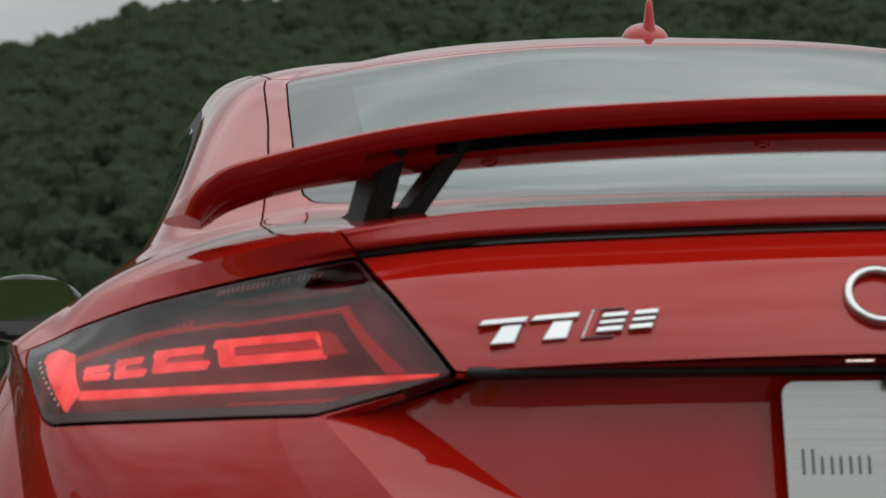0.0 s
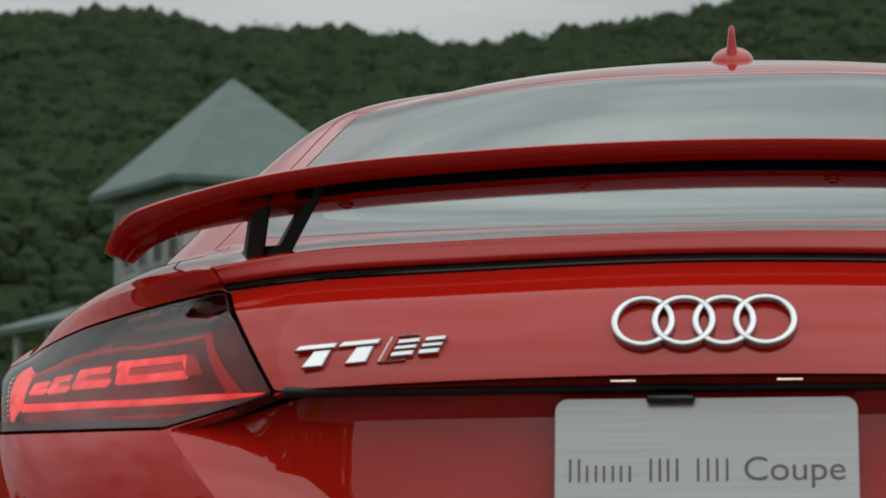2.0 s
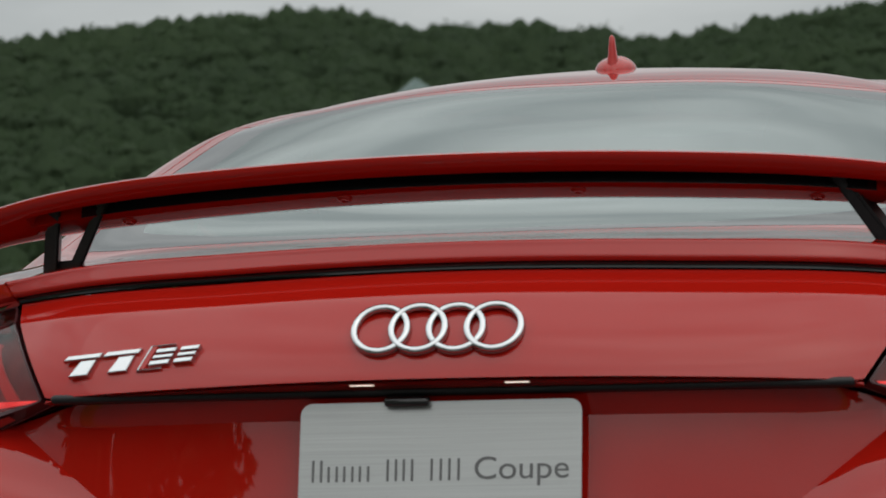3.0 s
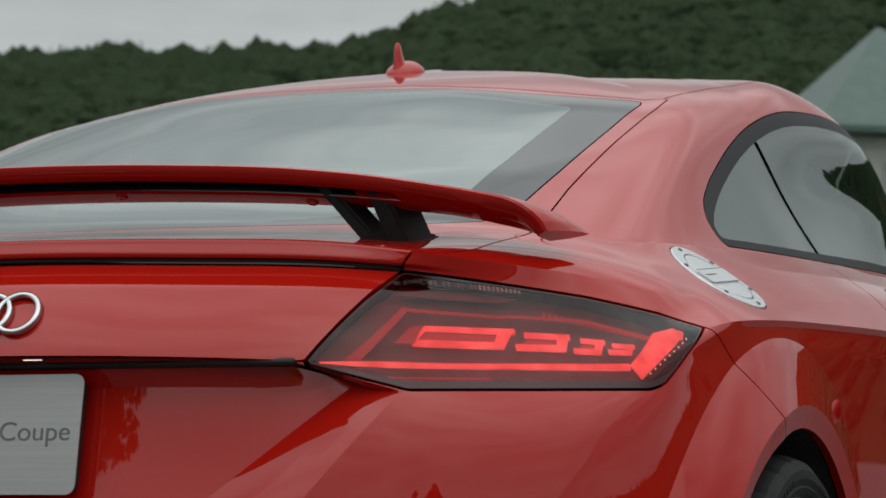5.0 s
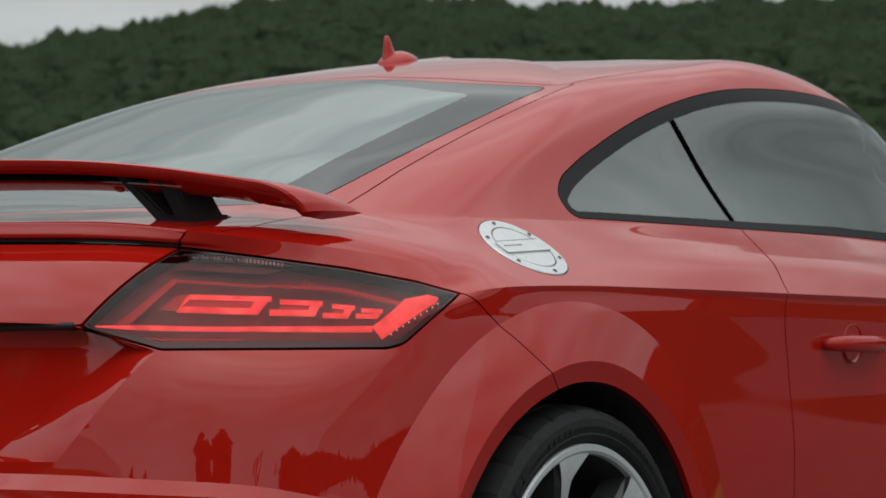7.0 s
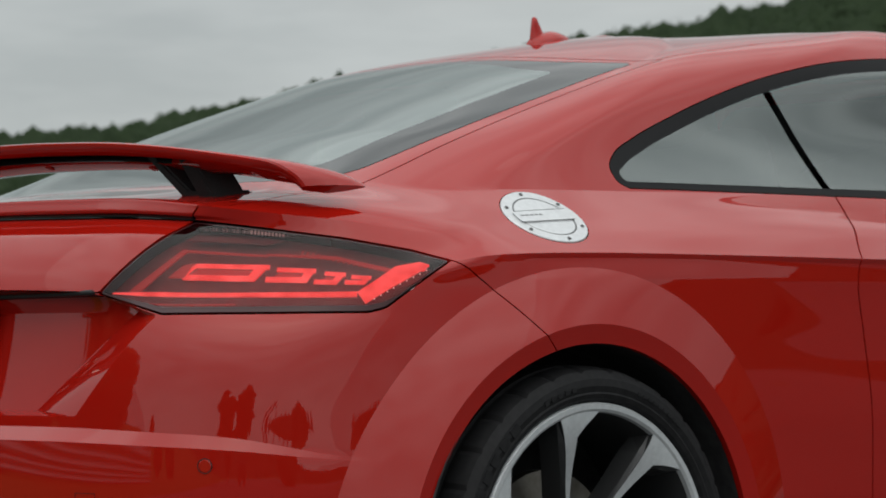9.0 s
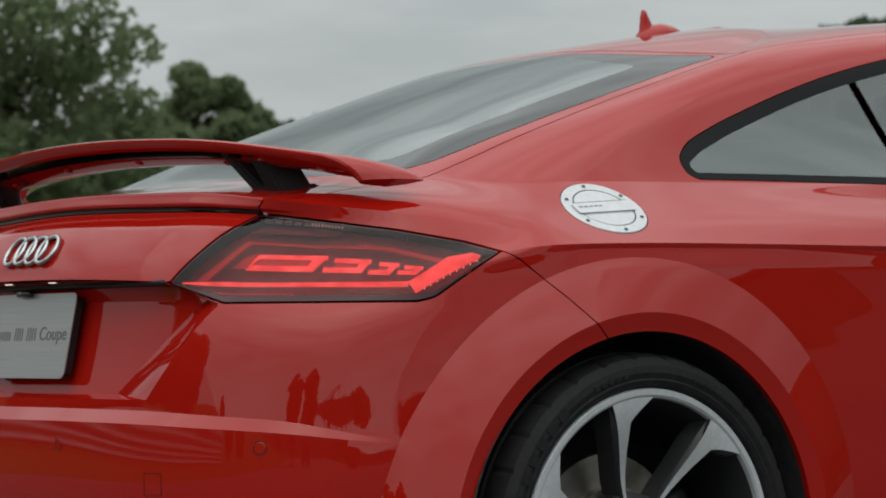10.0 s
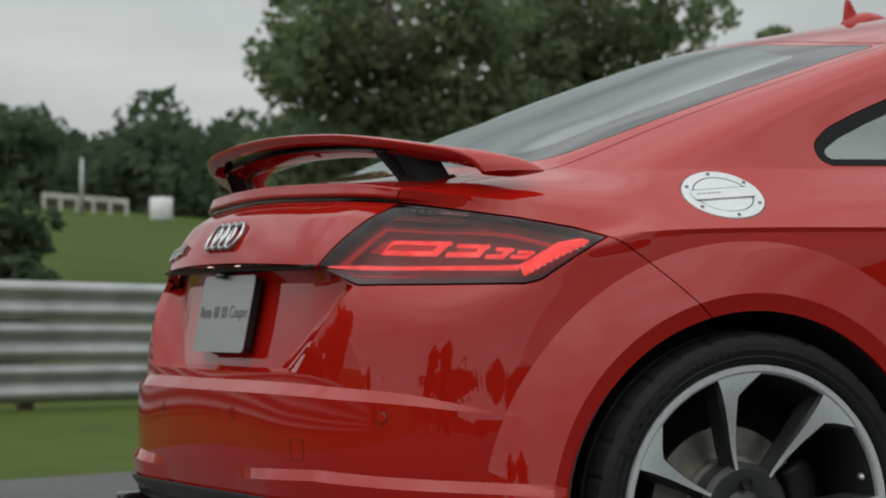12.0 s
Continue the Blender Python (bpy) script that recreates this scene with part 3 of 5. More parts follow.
def folded(soup):
    """The body with its wheel flares raised and the plate recess pressed in, along clean folds."""
    for w in WHEELS:
        for radius in (FLARE_R, LIP_R):
            soup = split(soup, ring_field(w, radius))
    for value in (recess_out, recess_in, lambda at: at[:, 2] - .576, lambda at: at[:, 2] - .584, lambda at: recess_low(at) - recess_side(at), lamp_foot, lambda at: lamp_foot(at) + .004):
        soup = split(soup, tail_only(value))
    for rise in (-.010, .010):
        soup = split(soup, lambda at: lower_ledge(at) - rise)
    at, faces = soup
    at = at.copy()
    x, y, z, v = at[:, 0], at[:, 1], at[:, 2], at[:, 7]
    low, side = np.clip(recess_low(at), 0, 1), np.clip(recess_side(at), 0, 1)
    top = 1 - np.clip((v - 4.86) / .10, 0, 1)
    foot = np.clip(-lamp_foot(at) / .004, 0, 1)
    deep = np.where((y < -.5) & (v < 5) & (v > 3), (.037 + .0085 * 4 * (v - 3) * np.clip(4 - v, 0, 1) + .010 * np.clip(z - .59, 0, .2)) * np.minimum(low, side) * top * foot, 0)
    for wy, wz in WHEELS:
        r = np.hypot(y - wy, z - wz)
        lip = .917 - .09 * np.clip(-.12 - (y - wy), 0, 1)
        rise = np.clip((FLARE_R - r) / (FLARE_R - LIP_R), 0, 1)
        at[:, 0] += np.where(x > .7, rise * np.maximum(lip - x, .006) - .007 * np.clip((LIP_R - r) / (LIP_R - ARCH_R), 0, 1), 0)
    push = .013 * np.clip((.010 - lower_ledge(at)) / .020, 0, 1) * np.clip((x - .22) / .16, 0, 1) * (1 - band(-.42, -.34, y)) * band(.2, .8, v)
    at[:, 0] += push * band(.45, .85, x)
    at[:, 1] += deep - push * (1 - .6 * band(.6, .85, x))
    return at, faces


car = new("car")
tagged(car, "red two-door sports coupe with black spoiler struts on asphalt", "car")
whole = folded(grid_soup())


def arch_field(at):
    s = np.full(len(at), 1.0)
    for wy, wz in WHEELS:
        r = np.hypot(at[:, 1] - wy, at[:, 2] - wz) - ARCH_R
        s = np.where(at[:, 0] > 0.5, np.minimum(s, r), s)
    return s


_, rest = cut(whole, arch_field, 0.0)

# seen from behind at an angle: the tail lamp
from mathutils.bvhtree import BVHTree


def soup_tree(soup):
    at, faces = soup
    return BVHTree.FromPolygons([tuple(a[:3]) for a in at], faces)


body_tree = soup_tree(whole)
# its inner edge is straight seen from behind
inner_edge = []
for k in range(7):
    x, z = .450 + .078 * k / 6, .772 + .120 * k / 6
    hit = body_tree.ray_cast(Vector((x, -2, z)), Vector((0, 1, 0)))[0]
    inner_edge.append((x, hit.y, z))
LAMP = inner_edge + [ (.60, -.497, .882), (.72, -.39, .862), (.80, -.315, .843), (.845, -.268, .826),
        (.838, -.335, .785), (.829, -.392, .748), (.815, -.415, .741), (.70, -.53, .739), (.572, -.638, .738)]
diag = lambda at: at[:, 0] + at[:, 1]
rear_half = lambda at: (at[:, 1] < -0.2) & (at[:, 0] > 0.3)
lamp_field = polygon_field([(x + y, z) for x, y, z in LAMP], diag, col(2), rear_half)
lamp_soup, rest = cut(rest, lamp_field, 0.002)

# hatch lid with the trunk face, in plan, above the trunk's lower edge
HATCH = [(0, -.95), (.60, -.95), (.60, -.53), (.572, -.528)] + curve2([(.603, -.47), (.609, -.41), (.609, -.33), (.605, -.27), (.598, -.18), (.588, -.06)], 5)
HATCH += [(.575, .2), (.568, .45), (.562, .53), (.535, .505), (.43, .44), (.25, .395), (0, .38), (-.3, .4), (-.3, -.95)]
hatch_plan = polygon_field(HATCH, col(0), col(1), lambda at: (at[:, 1] < 0.7) & (at[:, 7] > 4))


def hatch_field(at):
    lower = 0.784 - 0.052 * at[:, 0] ** 2 + 0.0005
    # the side edge beside the lamp, a straight line seen from behind
    lamp_side = ((at[:, 0] - .450) * .120 - (at[:, 2] - .772) * .078) / .143 + 0.0015
    lamp_side = np.where(at[:, 7] < 8.02, lamp_side, -1)
    return np.maximum(np.maximum(hatch_plan(at), lower - at[:, 2]), lamp_side)


hatch_soup, rest = cut(rest, hatch_field, 0.0013)

# rear window in the hatch
GLASS = curve2([(0, -.43), (.25, -.415), (.43, -.36), (.505, -.315), (.545, -.27), (.558, -.21)], 6) + [(.556, .0), (.546, .28), (.538, .46)]
GLASS += curve2([(.53, .482), (.43, .415), (.25, .37), (0, .355)], 6) + [(-.3, .37), (-.3, -.43)]
glass_field = polygon_field(GLASS, col(0), col(1), lambda at: at[:, 7] > 8.1)
glass_soup, hatch_soup = cut(hatch_soup, glass_field, 0.0012)
clear_soup, frit_soup = cut(glass_soup, lambda at: glass_field(at) + 0.052 * band(0.2, 0.5, at[:, 0]) + 0.03, 0.0)

# the deck lip is a piece of its own
lip_soup, hatch_soup = cut(hatch_soup, lambda at: np.maximum(at[:, 7] - 8.45, 7.28 - at[:, 7]) * 0.2, 0.0008)

# black strip under the deck lip
strip_soup, hatch_soup = cut(hatch_soup, lambda at: np.maximum(7.03 - at[:, 7], at[:, 7] - 7.28) * 0.03, 0.001)

# side window outline, seen from the side
DLO = curve2([(.262, .974), (.242, .985), (.236, 1.01), (.258, 1.036), (.318, 1.068), (.43, 1.114), (.56, 1.162), (.73, 1.214), (.94, 1.260), (1.12, 1.280), (1.32, 1.287),
              (1.50, 1.275), (1.68, 1.243), (1.85, 1.182), (2.00, 1.08), (2.04, 1.0)], 4) + [(1.2, .993), (.79, .984), (.4, .977)]
above = lambda at: (at[:, 7] > 8.5) & (at[:, 0] > 0.3)
dlo_field = polygon_field(DLO, col(1), col(2), above)
dlo_soup, rest = cut(rest, dlo_field, 0.001)

# windscreen in plan
SCREEN = [(-.3, 1.75), (0, 1.75), (.30, 1.70), (.44, 1.63), (.53, 1.72), (.59, 1.95), (.63, 2.1), (.61, 2.19), (.47, 2.29), (.25, 2.35), (0, 2.37), (-.3, 2.37)]
screen_soup, rest = cut(rest, polygon_field(SCREEN, col(0), col(1), lambda at: (at[:, 1] > 1.2) & (at[:, 7] > 8.6)), 0.002)

# fuel filler cap
CAP_C = Vector((.7915, -.006, .907))
CAP_C, CAP_N, _, _ = body_tree.find_nearest(CAP_C)
CAP_N = CAP_N if CAP_N.x > 0 else -CAP_N
CAP_R = 0.080
cap_t = Vector((0, 1, 0.056))
cap_t = (cap_t - CAP_N * cap_t.dot(CAP_N)).normalized()
cap_b = CAP_N.cross(cap_t)


def cap_field(at):
    d = at[:, :3] - np.array(CAP_C)
    return np.hypot(d @ np.array(cap_t), d @ np.array(cap_b)) - CAP_R + np.where(np.abs(d @ np.array(CAP_N)) > 0.1, 1, 0)


_, rest = cut(rest, cap_field, 0.0)

# bumper skin behind the fender seam
BUMPER = [(-1.2, .05), (-1.2, .80), (-.32, .80), (-.268, .827), (-.240, .813), (-.196, .782), (-.155, .742), (-.122, .709), (-.085, .676), (-.075, .60), (-.075, .05)]
bumper_soup, rest = cut(rest, polygon_field(BUMPER, col(1), col(2), lambda at: at[:, 1] < 0.3), 0.0012)

# door, roof and bonnet
DOOR = curve2([(.835, 1.05), (.80, .985), (.745, .93), (.692, .862), (.684, .82), (.70, .74), (.725, .62), (.74, .45), (.745, .27)], 5) + [(1.86, .27), (1.97, .6), (2.03, 1.05)]
door_soup, rest = cut(rest, polygon_field(DOOR, col(1), col(2), lambda at: (at[:, 0] > 0.6) & (at[:, 7] < 9.6)), 0.0018)
ROOF = [(-.3, .40), (0, .385), (.25, .40), (.43, .445), (.555, .52), (.562, .64), (.56, .80), (.555, 1.2), (.52, 1.5), (.43, 1.61), (.28, 1.68), (0, 1.73), (-.3, 1.73)]
roof_soup, rest = cut(rest, polygon_field(ROOF, col(0), col(1), lambda at: at[:, 7] > 11.2), 0.0012)
BONNET = [(-.3, 2.41), (0, 2.41), (.47, 2.33), (.64, 2.24), (.70, 2.45), (.62, 2.8), (.35, 3.05), (0, 3.12), (-.3, 3.12)]
bonnet_soup, rest = cut(rest, polygon_field(BONNET, col(0), col(1), lambda at: (at[:, 1] > 1.7) & (at[:, 7] > 6.5)), 0.002)

hatch = sharpen(panel("hatch_lid", hatch_soup, RED, car, True), 32)
panel("deck_lip", lip_soup, RED, car, True, 0.006)
bumper = sharpen(panel("rear_bumper", bumper_soup, RED, car, True), 18)
roof = panel("roof", roof_soup, RED, car, True)
bonnet = panel("bonnet", bonnet_soup, RED, car, True)
screen = panel("windscreen", screen_soup, PANE, car, True, 0, "tinted windscreen")
rear_window = panel("rear_window", clear_soup, PANE, car, True, 0, "sloping tinted rear window")
panel("window_border", frit_soup, BORDER, rear_window, True, 0.006, "black printed glass border")
panel("black_strip", strip_soup, STRIP, car, True, 0.004, "thin glossy black strip under the deck lip")
side_panel = sharpen(panel("side_panel", rest, RED, car), 13)
mirrored(side_panel)
door = sharpen(panel("door", door_soup, RED, car), 13)
mirrored(door)

# side window: trim frame round two panes
pane_soup, trim_soup = cut(dlo_soup, lambda at: dlo_field(at) + 0.011 + 0.015 * band(.975, 1.02, at[:, 2] - .012 * at[:, 1]), 0.0)
trim = panel("window_trim", trim_soup, TRIM, car, rim=0.01, label="satin black window frame")
mirrored(trim)
bp_line = lambda at: (at[:, 1] - .79) * (1.18 - .985) - (at[:, 2] - .985) * (.715 - .79)
quarter_soup, front_soup = cut(pane_soup, bp_line, 0.0022)
for nm, sp in (("quarter_window", quarter_soup), ("door_window", front_soup)):
    w = panel(nm, sp, SIDE_PANE, car, rim=0, label="tinted side window pane")
    mirrored(w)

# ---- tail lamps ----
lamp_tree = soup_tree(lamp_soup)
DIAG = Vector((1, -1, 0)).normalized()


def on_lamp(a, z, inward):
    """A place on the lamp's face, found along its diagonal; a is x + y."""
    o = Vector((a / 2, a / 2, z)) + DIAG * 2
    p, n, i, d = lamp_tree.ray_cast(o, -DIAG)
    if p is None:
        p, n, i, d = body_tree.ray_cast(o, -DIAG)
    if n.dot(DIAG) < 0:
        n = -n
    return p - n * inward, n


def lamp_patch(name, corners, nu, nv, mat, parent, depth=0.010, thick=0.003, label=""):
    """A thin solid patch inside the lamp between four corners (a, z)."""
    c = [Vector(q) for q in corners]
    top, bot = [], []
    for j in range(nv + 1):
        for i in range(nu + 1):
            u, v = i / nu, j / nv
            q = (c[0] * (1 - u) + c[1] * u) * (1 - v) + (c[3] * (1 - u) + c[2] * u) * v
            p, n = on_lamp(q.x, q.y, depth)
            top.append(p)
            bot.append(p - n * thick)
    w = nu + 1
    k = len(top)
    faces = []
    for j in range(nv):
        for i in range(nu):
            a = j * w + i
            faces.append((a, a + 1, a + w + 1, a + w))
            faces.append((k + a, k + a + w, k + a + w + 1, k + a + 1))
    ring = [i for i in range(w)] + [j * w + nu for j in range(1, nv + 1)] + [nv * w + i for i in range(nu - 1, -1, -1)] + [j * w for j in range(nv - 1, 0, -1)]
    for a, b in zip(ring, ring[1:] + ring[:1]):
        faces.append((a, b, k + b, k + a))
    return mesh_object(name, top + bot, faces, mat, parent, label, smooth=False)


def tail_lamp():
    border = lambda at: lamp_field(at) + 0.004 + 0.007 * (1 - band(.75, .775, at[:, 2])) + 0.000 * band(.86, .885, at[:, 2])
    clear, edge = cut(lamp_soup, border, 0.0)
    root = panel("tail_lamp", edge, LAMP_EDGE, car, rim=0.022, label="tail lamp with lit red light bars")
    panel("lens", clear, LENS, root, rim=0, label="smoked clear lens")
    at, faces = lamp_soup
    back = at.copy()
    back[:, :3] -= at[:, 3:6] * 0.024
    panel("housing", (back, faces), HOUSING, root, rim=0)
    lamp_patch("light_bar", [(-.198, .7775), (.374, .780), (.374, .771), (-.198, .7745)], 30, 1, GLOW, root)
    lamp_patch("light_blade", [(.374, .778), (.455, .822), (.531, .824), (.395, .757)], 8, 4, GLOW, root, depth=0.008)
    lamp_patch("light_blade", [(.455, .822), (.509, .830), (.531, .826), (.520, .815)], 5, 2, GLOW, root, depth=0.008)
    boxes = [((0.0, .8260), (.170, .8240), (.137, .7985), (-.031, .7995), .0065, .030),
             ((.187, .8200), (.276, .8180), (.256, .7970), (.161, .7975), .0060, .024),
             ((.296, .8140), (.344, .8120), (.324, .7940), (.272, .7950), .0050, .017),
             ((.357, .8085), (.402, .8070), (.388, .7940), (.342, .7950), .0045, .013)]
    for k, (tl, tr, br, bl, th, arm) in enumerate(boxes):
        tl, tr, br, bl = (Vector(q) for q in (tl, tr, br, bl))
        dn = Vector((-.2 * th, -th))
        lamp_patch("light_frame_top", [tl, tr, tr + dn, tl + dn], 6, 1, GLOW, root)
        lamp_patch("light_frame_side", [tr - Vector((arm, 0)), tr, br, br - Vector((arm * .55, -.006))], 3, 2, GLOW, root, depth=0.0096)
        up = Vector((.2 * th, th * 1.25))
        lamp_patch("light_frame_bottom", [bl + up, br + up, br, bl], 6, 1, GLOW, root, depth=0.0102)
        if k == 0:
            lamp_patch("light_frame_end", [tl, tl + Vector((.011, 0)), bl + Vector((.011, .008)), bl + Vector((0, .008))], 1, 2, GLOW, root, depth=0.0104)
        mid = [tl + Vector((.004, -th)), tr - Vector((arm * .6, th)), br - Vector((arm * .6, -th * 1.2)), bl + Vector((.010, th * 1.2))]
        lamp_patch("light_box", mid, 4, 2, DIM_GLOW, root, depth=0.015)
    lamp_patch("light_flap", [(-.029, .823), (-.005, .826), (-.027, .802), (-.064, .802)], 2, 2, DIM_GLOW, root)
    lamp_patch("upper_line", [(.161, .8425), (.320, .838), (.320, .834), (.161, .8405)], 8, 1, DIM_GLOW, root)
    lamp_patch("upper_line", [(.320, .838), (.453, .818), (.446, .813), (.320, .834)], 8, 1, DIM_GLOW, root)
    lamp_patch("upper_line", [(-.031, .8515), (.161, .8425), (.161, .8405), (-.028, .8485)], 8, 1, DIM_GLOW, root, depth=0.013)
    lamp_patch("inner_line", [(-.031, .851), (-.020, .848), (-.128, .780), (-.156, .780)], 2, 6, DIM_GLOW, root)
    lamp_patch("lower_line", [(-.147, .7650), (.095, .7645), (.095, .7625), (-.147, .7635)], 10, 1, DIM_GLOW, root, depth=0.016)
    reflector = lamp_patch("reflector", [(-.030, .868), (.006, .8765), (.205, .8640), (.155, .8585)], 10, 2, DIM_GLOW, root, depth=0.012)
    reflector.data.materials[0] = HOUSING
    rev = lamp_patch("reversing_lamp", [(-.004, .8870), (.200, .8735), (.238, .8640), (.002, .8765)], 12, 2, GLOSS_BLACK, root, depth=0.003, label="black slot with a clear ribbed reversing lamp")
    for k in range(22):
        u = .022 + .172 * k / 21
        z = .8805 - u * .062
        lamp_patch("rib", [(u, z + .0030), (u + .005, z + .0028), (u + .005, z - .0030), (u, z - .0028)], 1, 1, CLEAR_RIB if k > 11 else CAP_GAP if k % 3 else SATIN_BLACK, rev, depth=0.0018, thick=0.002)
    for k in range(9):
        u = k / 8
        a, z = .412 + u * .112, .764 + u * .050
        lamp_patch("led", [(a, z + .0012), (a + .003, z + .0012), (a + .003, z - .0012), (a, z - .0012)], 1, 1, LED, root, depth=0.006, thick=0.001)
    for k in range(14):
        a = .24 + .012 * k
        z = .8455 - .0135 * k / 13 * 1.6
        lamp_patch("serration", [(a, z + .0035), (a + .005, z + .0033), (a + .003, z - .003), (a - .002, z - .003)], 1, 1, DIM_GLOW, root, depth=0.013, thick=0.001)
    return root


lamp_right = tail_lamp()
lamp_left = new("tail_lamp")
lamp_left.parent = car
twin = mirrored(lamp_right, car)
bpy.data.objects.remove(lamp_left)
for ch in lamp_right.children:
    c2 = mirrored(ch, twin)
    for g in ch.children:
        mirrored(g, c2)


# ---- spoiler wing on two black struts ----
def wing():
    # span, trailing edge (y, z), leading edge (y, z), thickness at the tail
    spans = [(0, -.622, 1.037, -.465, 1.009, .023), (.25, -.613, 1.031, -.457, 1.004, .023), (.40, -.597, 1.022, -.447, .997, .023), (.50, -.570, 1.011, -.430, .990, .022),
             (.57, -.538, 1.000, -.410, .983, .021), (.62, -.508, .991, -.390, .978, .023), (.655, -.485, .983, -.368, .974, .026), (.680, -.466, .970, -.348, .967, .028),
             (.696, -.452, .956, -.336, .957, .028), (.704, -.444, .944, -.328, .949, .024)]
    xs = np.array([q[0] for q in spans])
    path = spline(np.array([[(q[0], q[1], q[2]) for q in spans], [(q[0], q[3], q[4]) for q in spans]]).transpose(1, 0, 2), [8] * 9, mirror_start=True)[0]
    verts, faces = [], []
    # outline: along the chord (0 tail, 1 nose) and height above the chord line
    outline = [(0.0, 0.0), (0.03, .003), (0.2, .006), (0.5, .007), (0.8, .005), (0.96, .002), (1.0, 0.0), (0.98, -.005), (0.80, -.017), (0.54, -.0262), (0.32, -.0205), (0.315, -.005), (0.16, -.006), (0.145, -.0155), (0.08, -.0135), (0.02, -.007), (0.004, -.003)]
    plain = outline[:11] + [(0.315, -.0200), (0.16, -.0165)] + outline[13:]
    m = len(outline)
    rows = []
    full = [(-1, k) for k in range(len(path) - 1, 0, -1)] + [(1, k) for k in range(len(path))]
    for sgn, k in full:
        tail, nose = Vector(path[k][0]), Vector(path[k][1])
        th = float(np.interp(path[k][0][0], xs, [q[5] for q in spans]))
        tip = max(0.0, (tail.x - .60) / .104) ** 2
        tail.x -= .019 * tip
        nose.x += .003 * tip
        chord = nose - tail
        up = Vector((0, -chord.z, chord.y)).normalized()
        lean = min(1.0, max(0.0, (nose.x - .60) / .11))
        up = (up * (1 - .75 * lean) + Vector((.75 * lean, 0, 0))).normalized()
        row = []
        for c, h in (outline if tail.x < .51 else plain):
            off = h * th / .023
            p = tail + chord * c + up * off
            row.append((sgn * p.x, p.y, p.z))
        rows.append(row)
    for row in rows:
        verts += row
    for r in range(len(rows) - 1):
        for j in range(m):
            a, b = r * m + j, r * m + (j + 1) % m
            faces.append((a, b, b + m, a + m))
    faces.append(tuple(range(m - 1, -1, -1)))
    faces.append(tuple((len(rows) - 1) * m + j for j in range(m)))
    ob = mesh_object("spoiler_wing", verts, faces, RED, car, "red rear wing, the channel beneath coloured black as shade")
    # the shade inside the channel is put in as black faces on the red wing
    ob.data.materials.append(GLOSS_BLACK)
    for i, poly in enumerate(ob.data.polygons):
        if i < (len(rows) - 1) * m and i % m in (10, 11, 12) and abs(rows[i // m][0][0]) < .46:
            poly.material_index = 1
    return ob


wing_ob = sharpen(wing(), 30)
bm = bmesh.new()
bm.from_mesh(wing_ob.data)
bmesh.ops.recalc_face_normals(bm, faces=bm.faces)
bm.to_mesh(wing_ob.data)
bm.free()


def prism(bm, rear, shift, bevel=0.003):
    a = [bm.verts.new(p) for p in rear]
    b = [bm.verts.new(Vector(p) + Vector(shift)) for p in rear]
    n = len(a)
    fs = [bm.faces.new(a), bm.faces.new(b[::-1])]
    for k in range(n):
        fs.append(bm.faces.new((a[(k + 1) % n], a[k], b[k], b[(k + 1) % n])))
    if bevel:
        bmesh.ops.bevel(bm, geom=list({e for f in fs for e in f.edges}), offset=bevel, segments=2, affect="EDGES")


bm = bmesh.new()
prism(bm, [(.495, -.499, .920), (.519, -.483, .920), (.496, -.532, 1.007), (.474, -.546, 1.007)], (.0215, .069, -.016))
prism(bm, [(.4696, -.506, .920), (.491, -.494, .920), (.422, -.556, 1.014), (.404, -.567, 1.016)], (.017, .043, -.004))
prism(bm, [(.4696, -.506, .918), (.519, -.483, .918), (.512, -.494, .944), (.454, -.522, .944)], (.0215, .069, .004))
bmesh.ops.recalc_face_normals(bm, faces=bm.faces)
strut = part("spoiler_strut", bm, SATIN_BLACK, car, "angled satin black strut", smooth=False)
mirrored(strut)
for x, y, z in ((.134, -.553, .9990), (.397, -.526, .9850), (-.134, -.553, .9990), (-.397, -.526, .9850)):
    v, f = lathe([(0, 0.0), (0, .0035), (.002, .004), (.002, .0065), (.0005, .009), (-.004, .009)], 20, "z")
    screw = mesh_object("wing_screw", v, f, RED, wing_ob)
    screw.matrix_local = pose(x, y, z, 166, 0, 0)


# ---- emblem, badge, plate ----
def tail_point(x, z):
    p, n, i, d = body_tree.ray_cast(Vector((abs(x), -2, z)), Vector((0, 1, 0)))
    if n.y > 0:
        n = -n
    if x < 0:
        p, n = Vector((-p.x, p.y, p.z)), Vector((-n.x, n.y, n.z))
    return p, n


def tail_frame(x, z, out=0.0):
    p, n = tail_point(x, z)
    right = Vector((1, 0, 0))
    right = (right - n * right.dot(n)).normalized()
    up = n.cross(right)
    m = Matrix((right, up, n)).transposed().to_4x4()
    m.translation = p + n * out
    return m


def flat_ring(radius, wide, deep, n=56):
    prof = [(-wide, 0), (-wide, deep * .7), (-wide * .7, deep), (wide * .7, deep), (wide, deep * .7), (wide, 0)]
    verts, faces = [], []
    for k in range(n):
        a = k * math.tau / n
        for d, h in prof:
            verts.append(((radius + d) * math.cos(a), (radius + d) * math.sin(a), h))
    m = len(prof)
    for k in range(n):
        for j in range(m):
            faces.append((k * m + j, ((k + 1) % n) * m + j, ((k + 1) % n) * m + (j + 1) % m, k * m + (j + 1) % m))
    return verts, faces


emblem = new("emblem")
emblem.parent = car
emblem["label"] = "chrome emblem of four linked rings"
for k in range(4):
    v, f = flat_ring(.0293, .0037, .008)
    r = mesh_object("ring", v, f, CHROME, emblem)
    r.matrix_local = tail_frame((k - 1.5) * .0412, .838, 0.0 + .0006 * (k % 2))

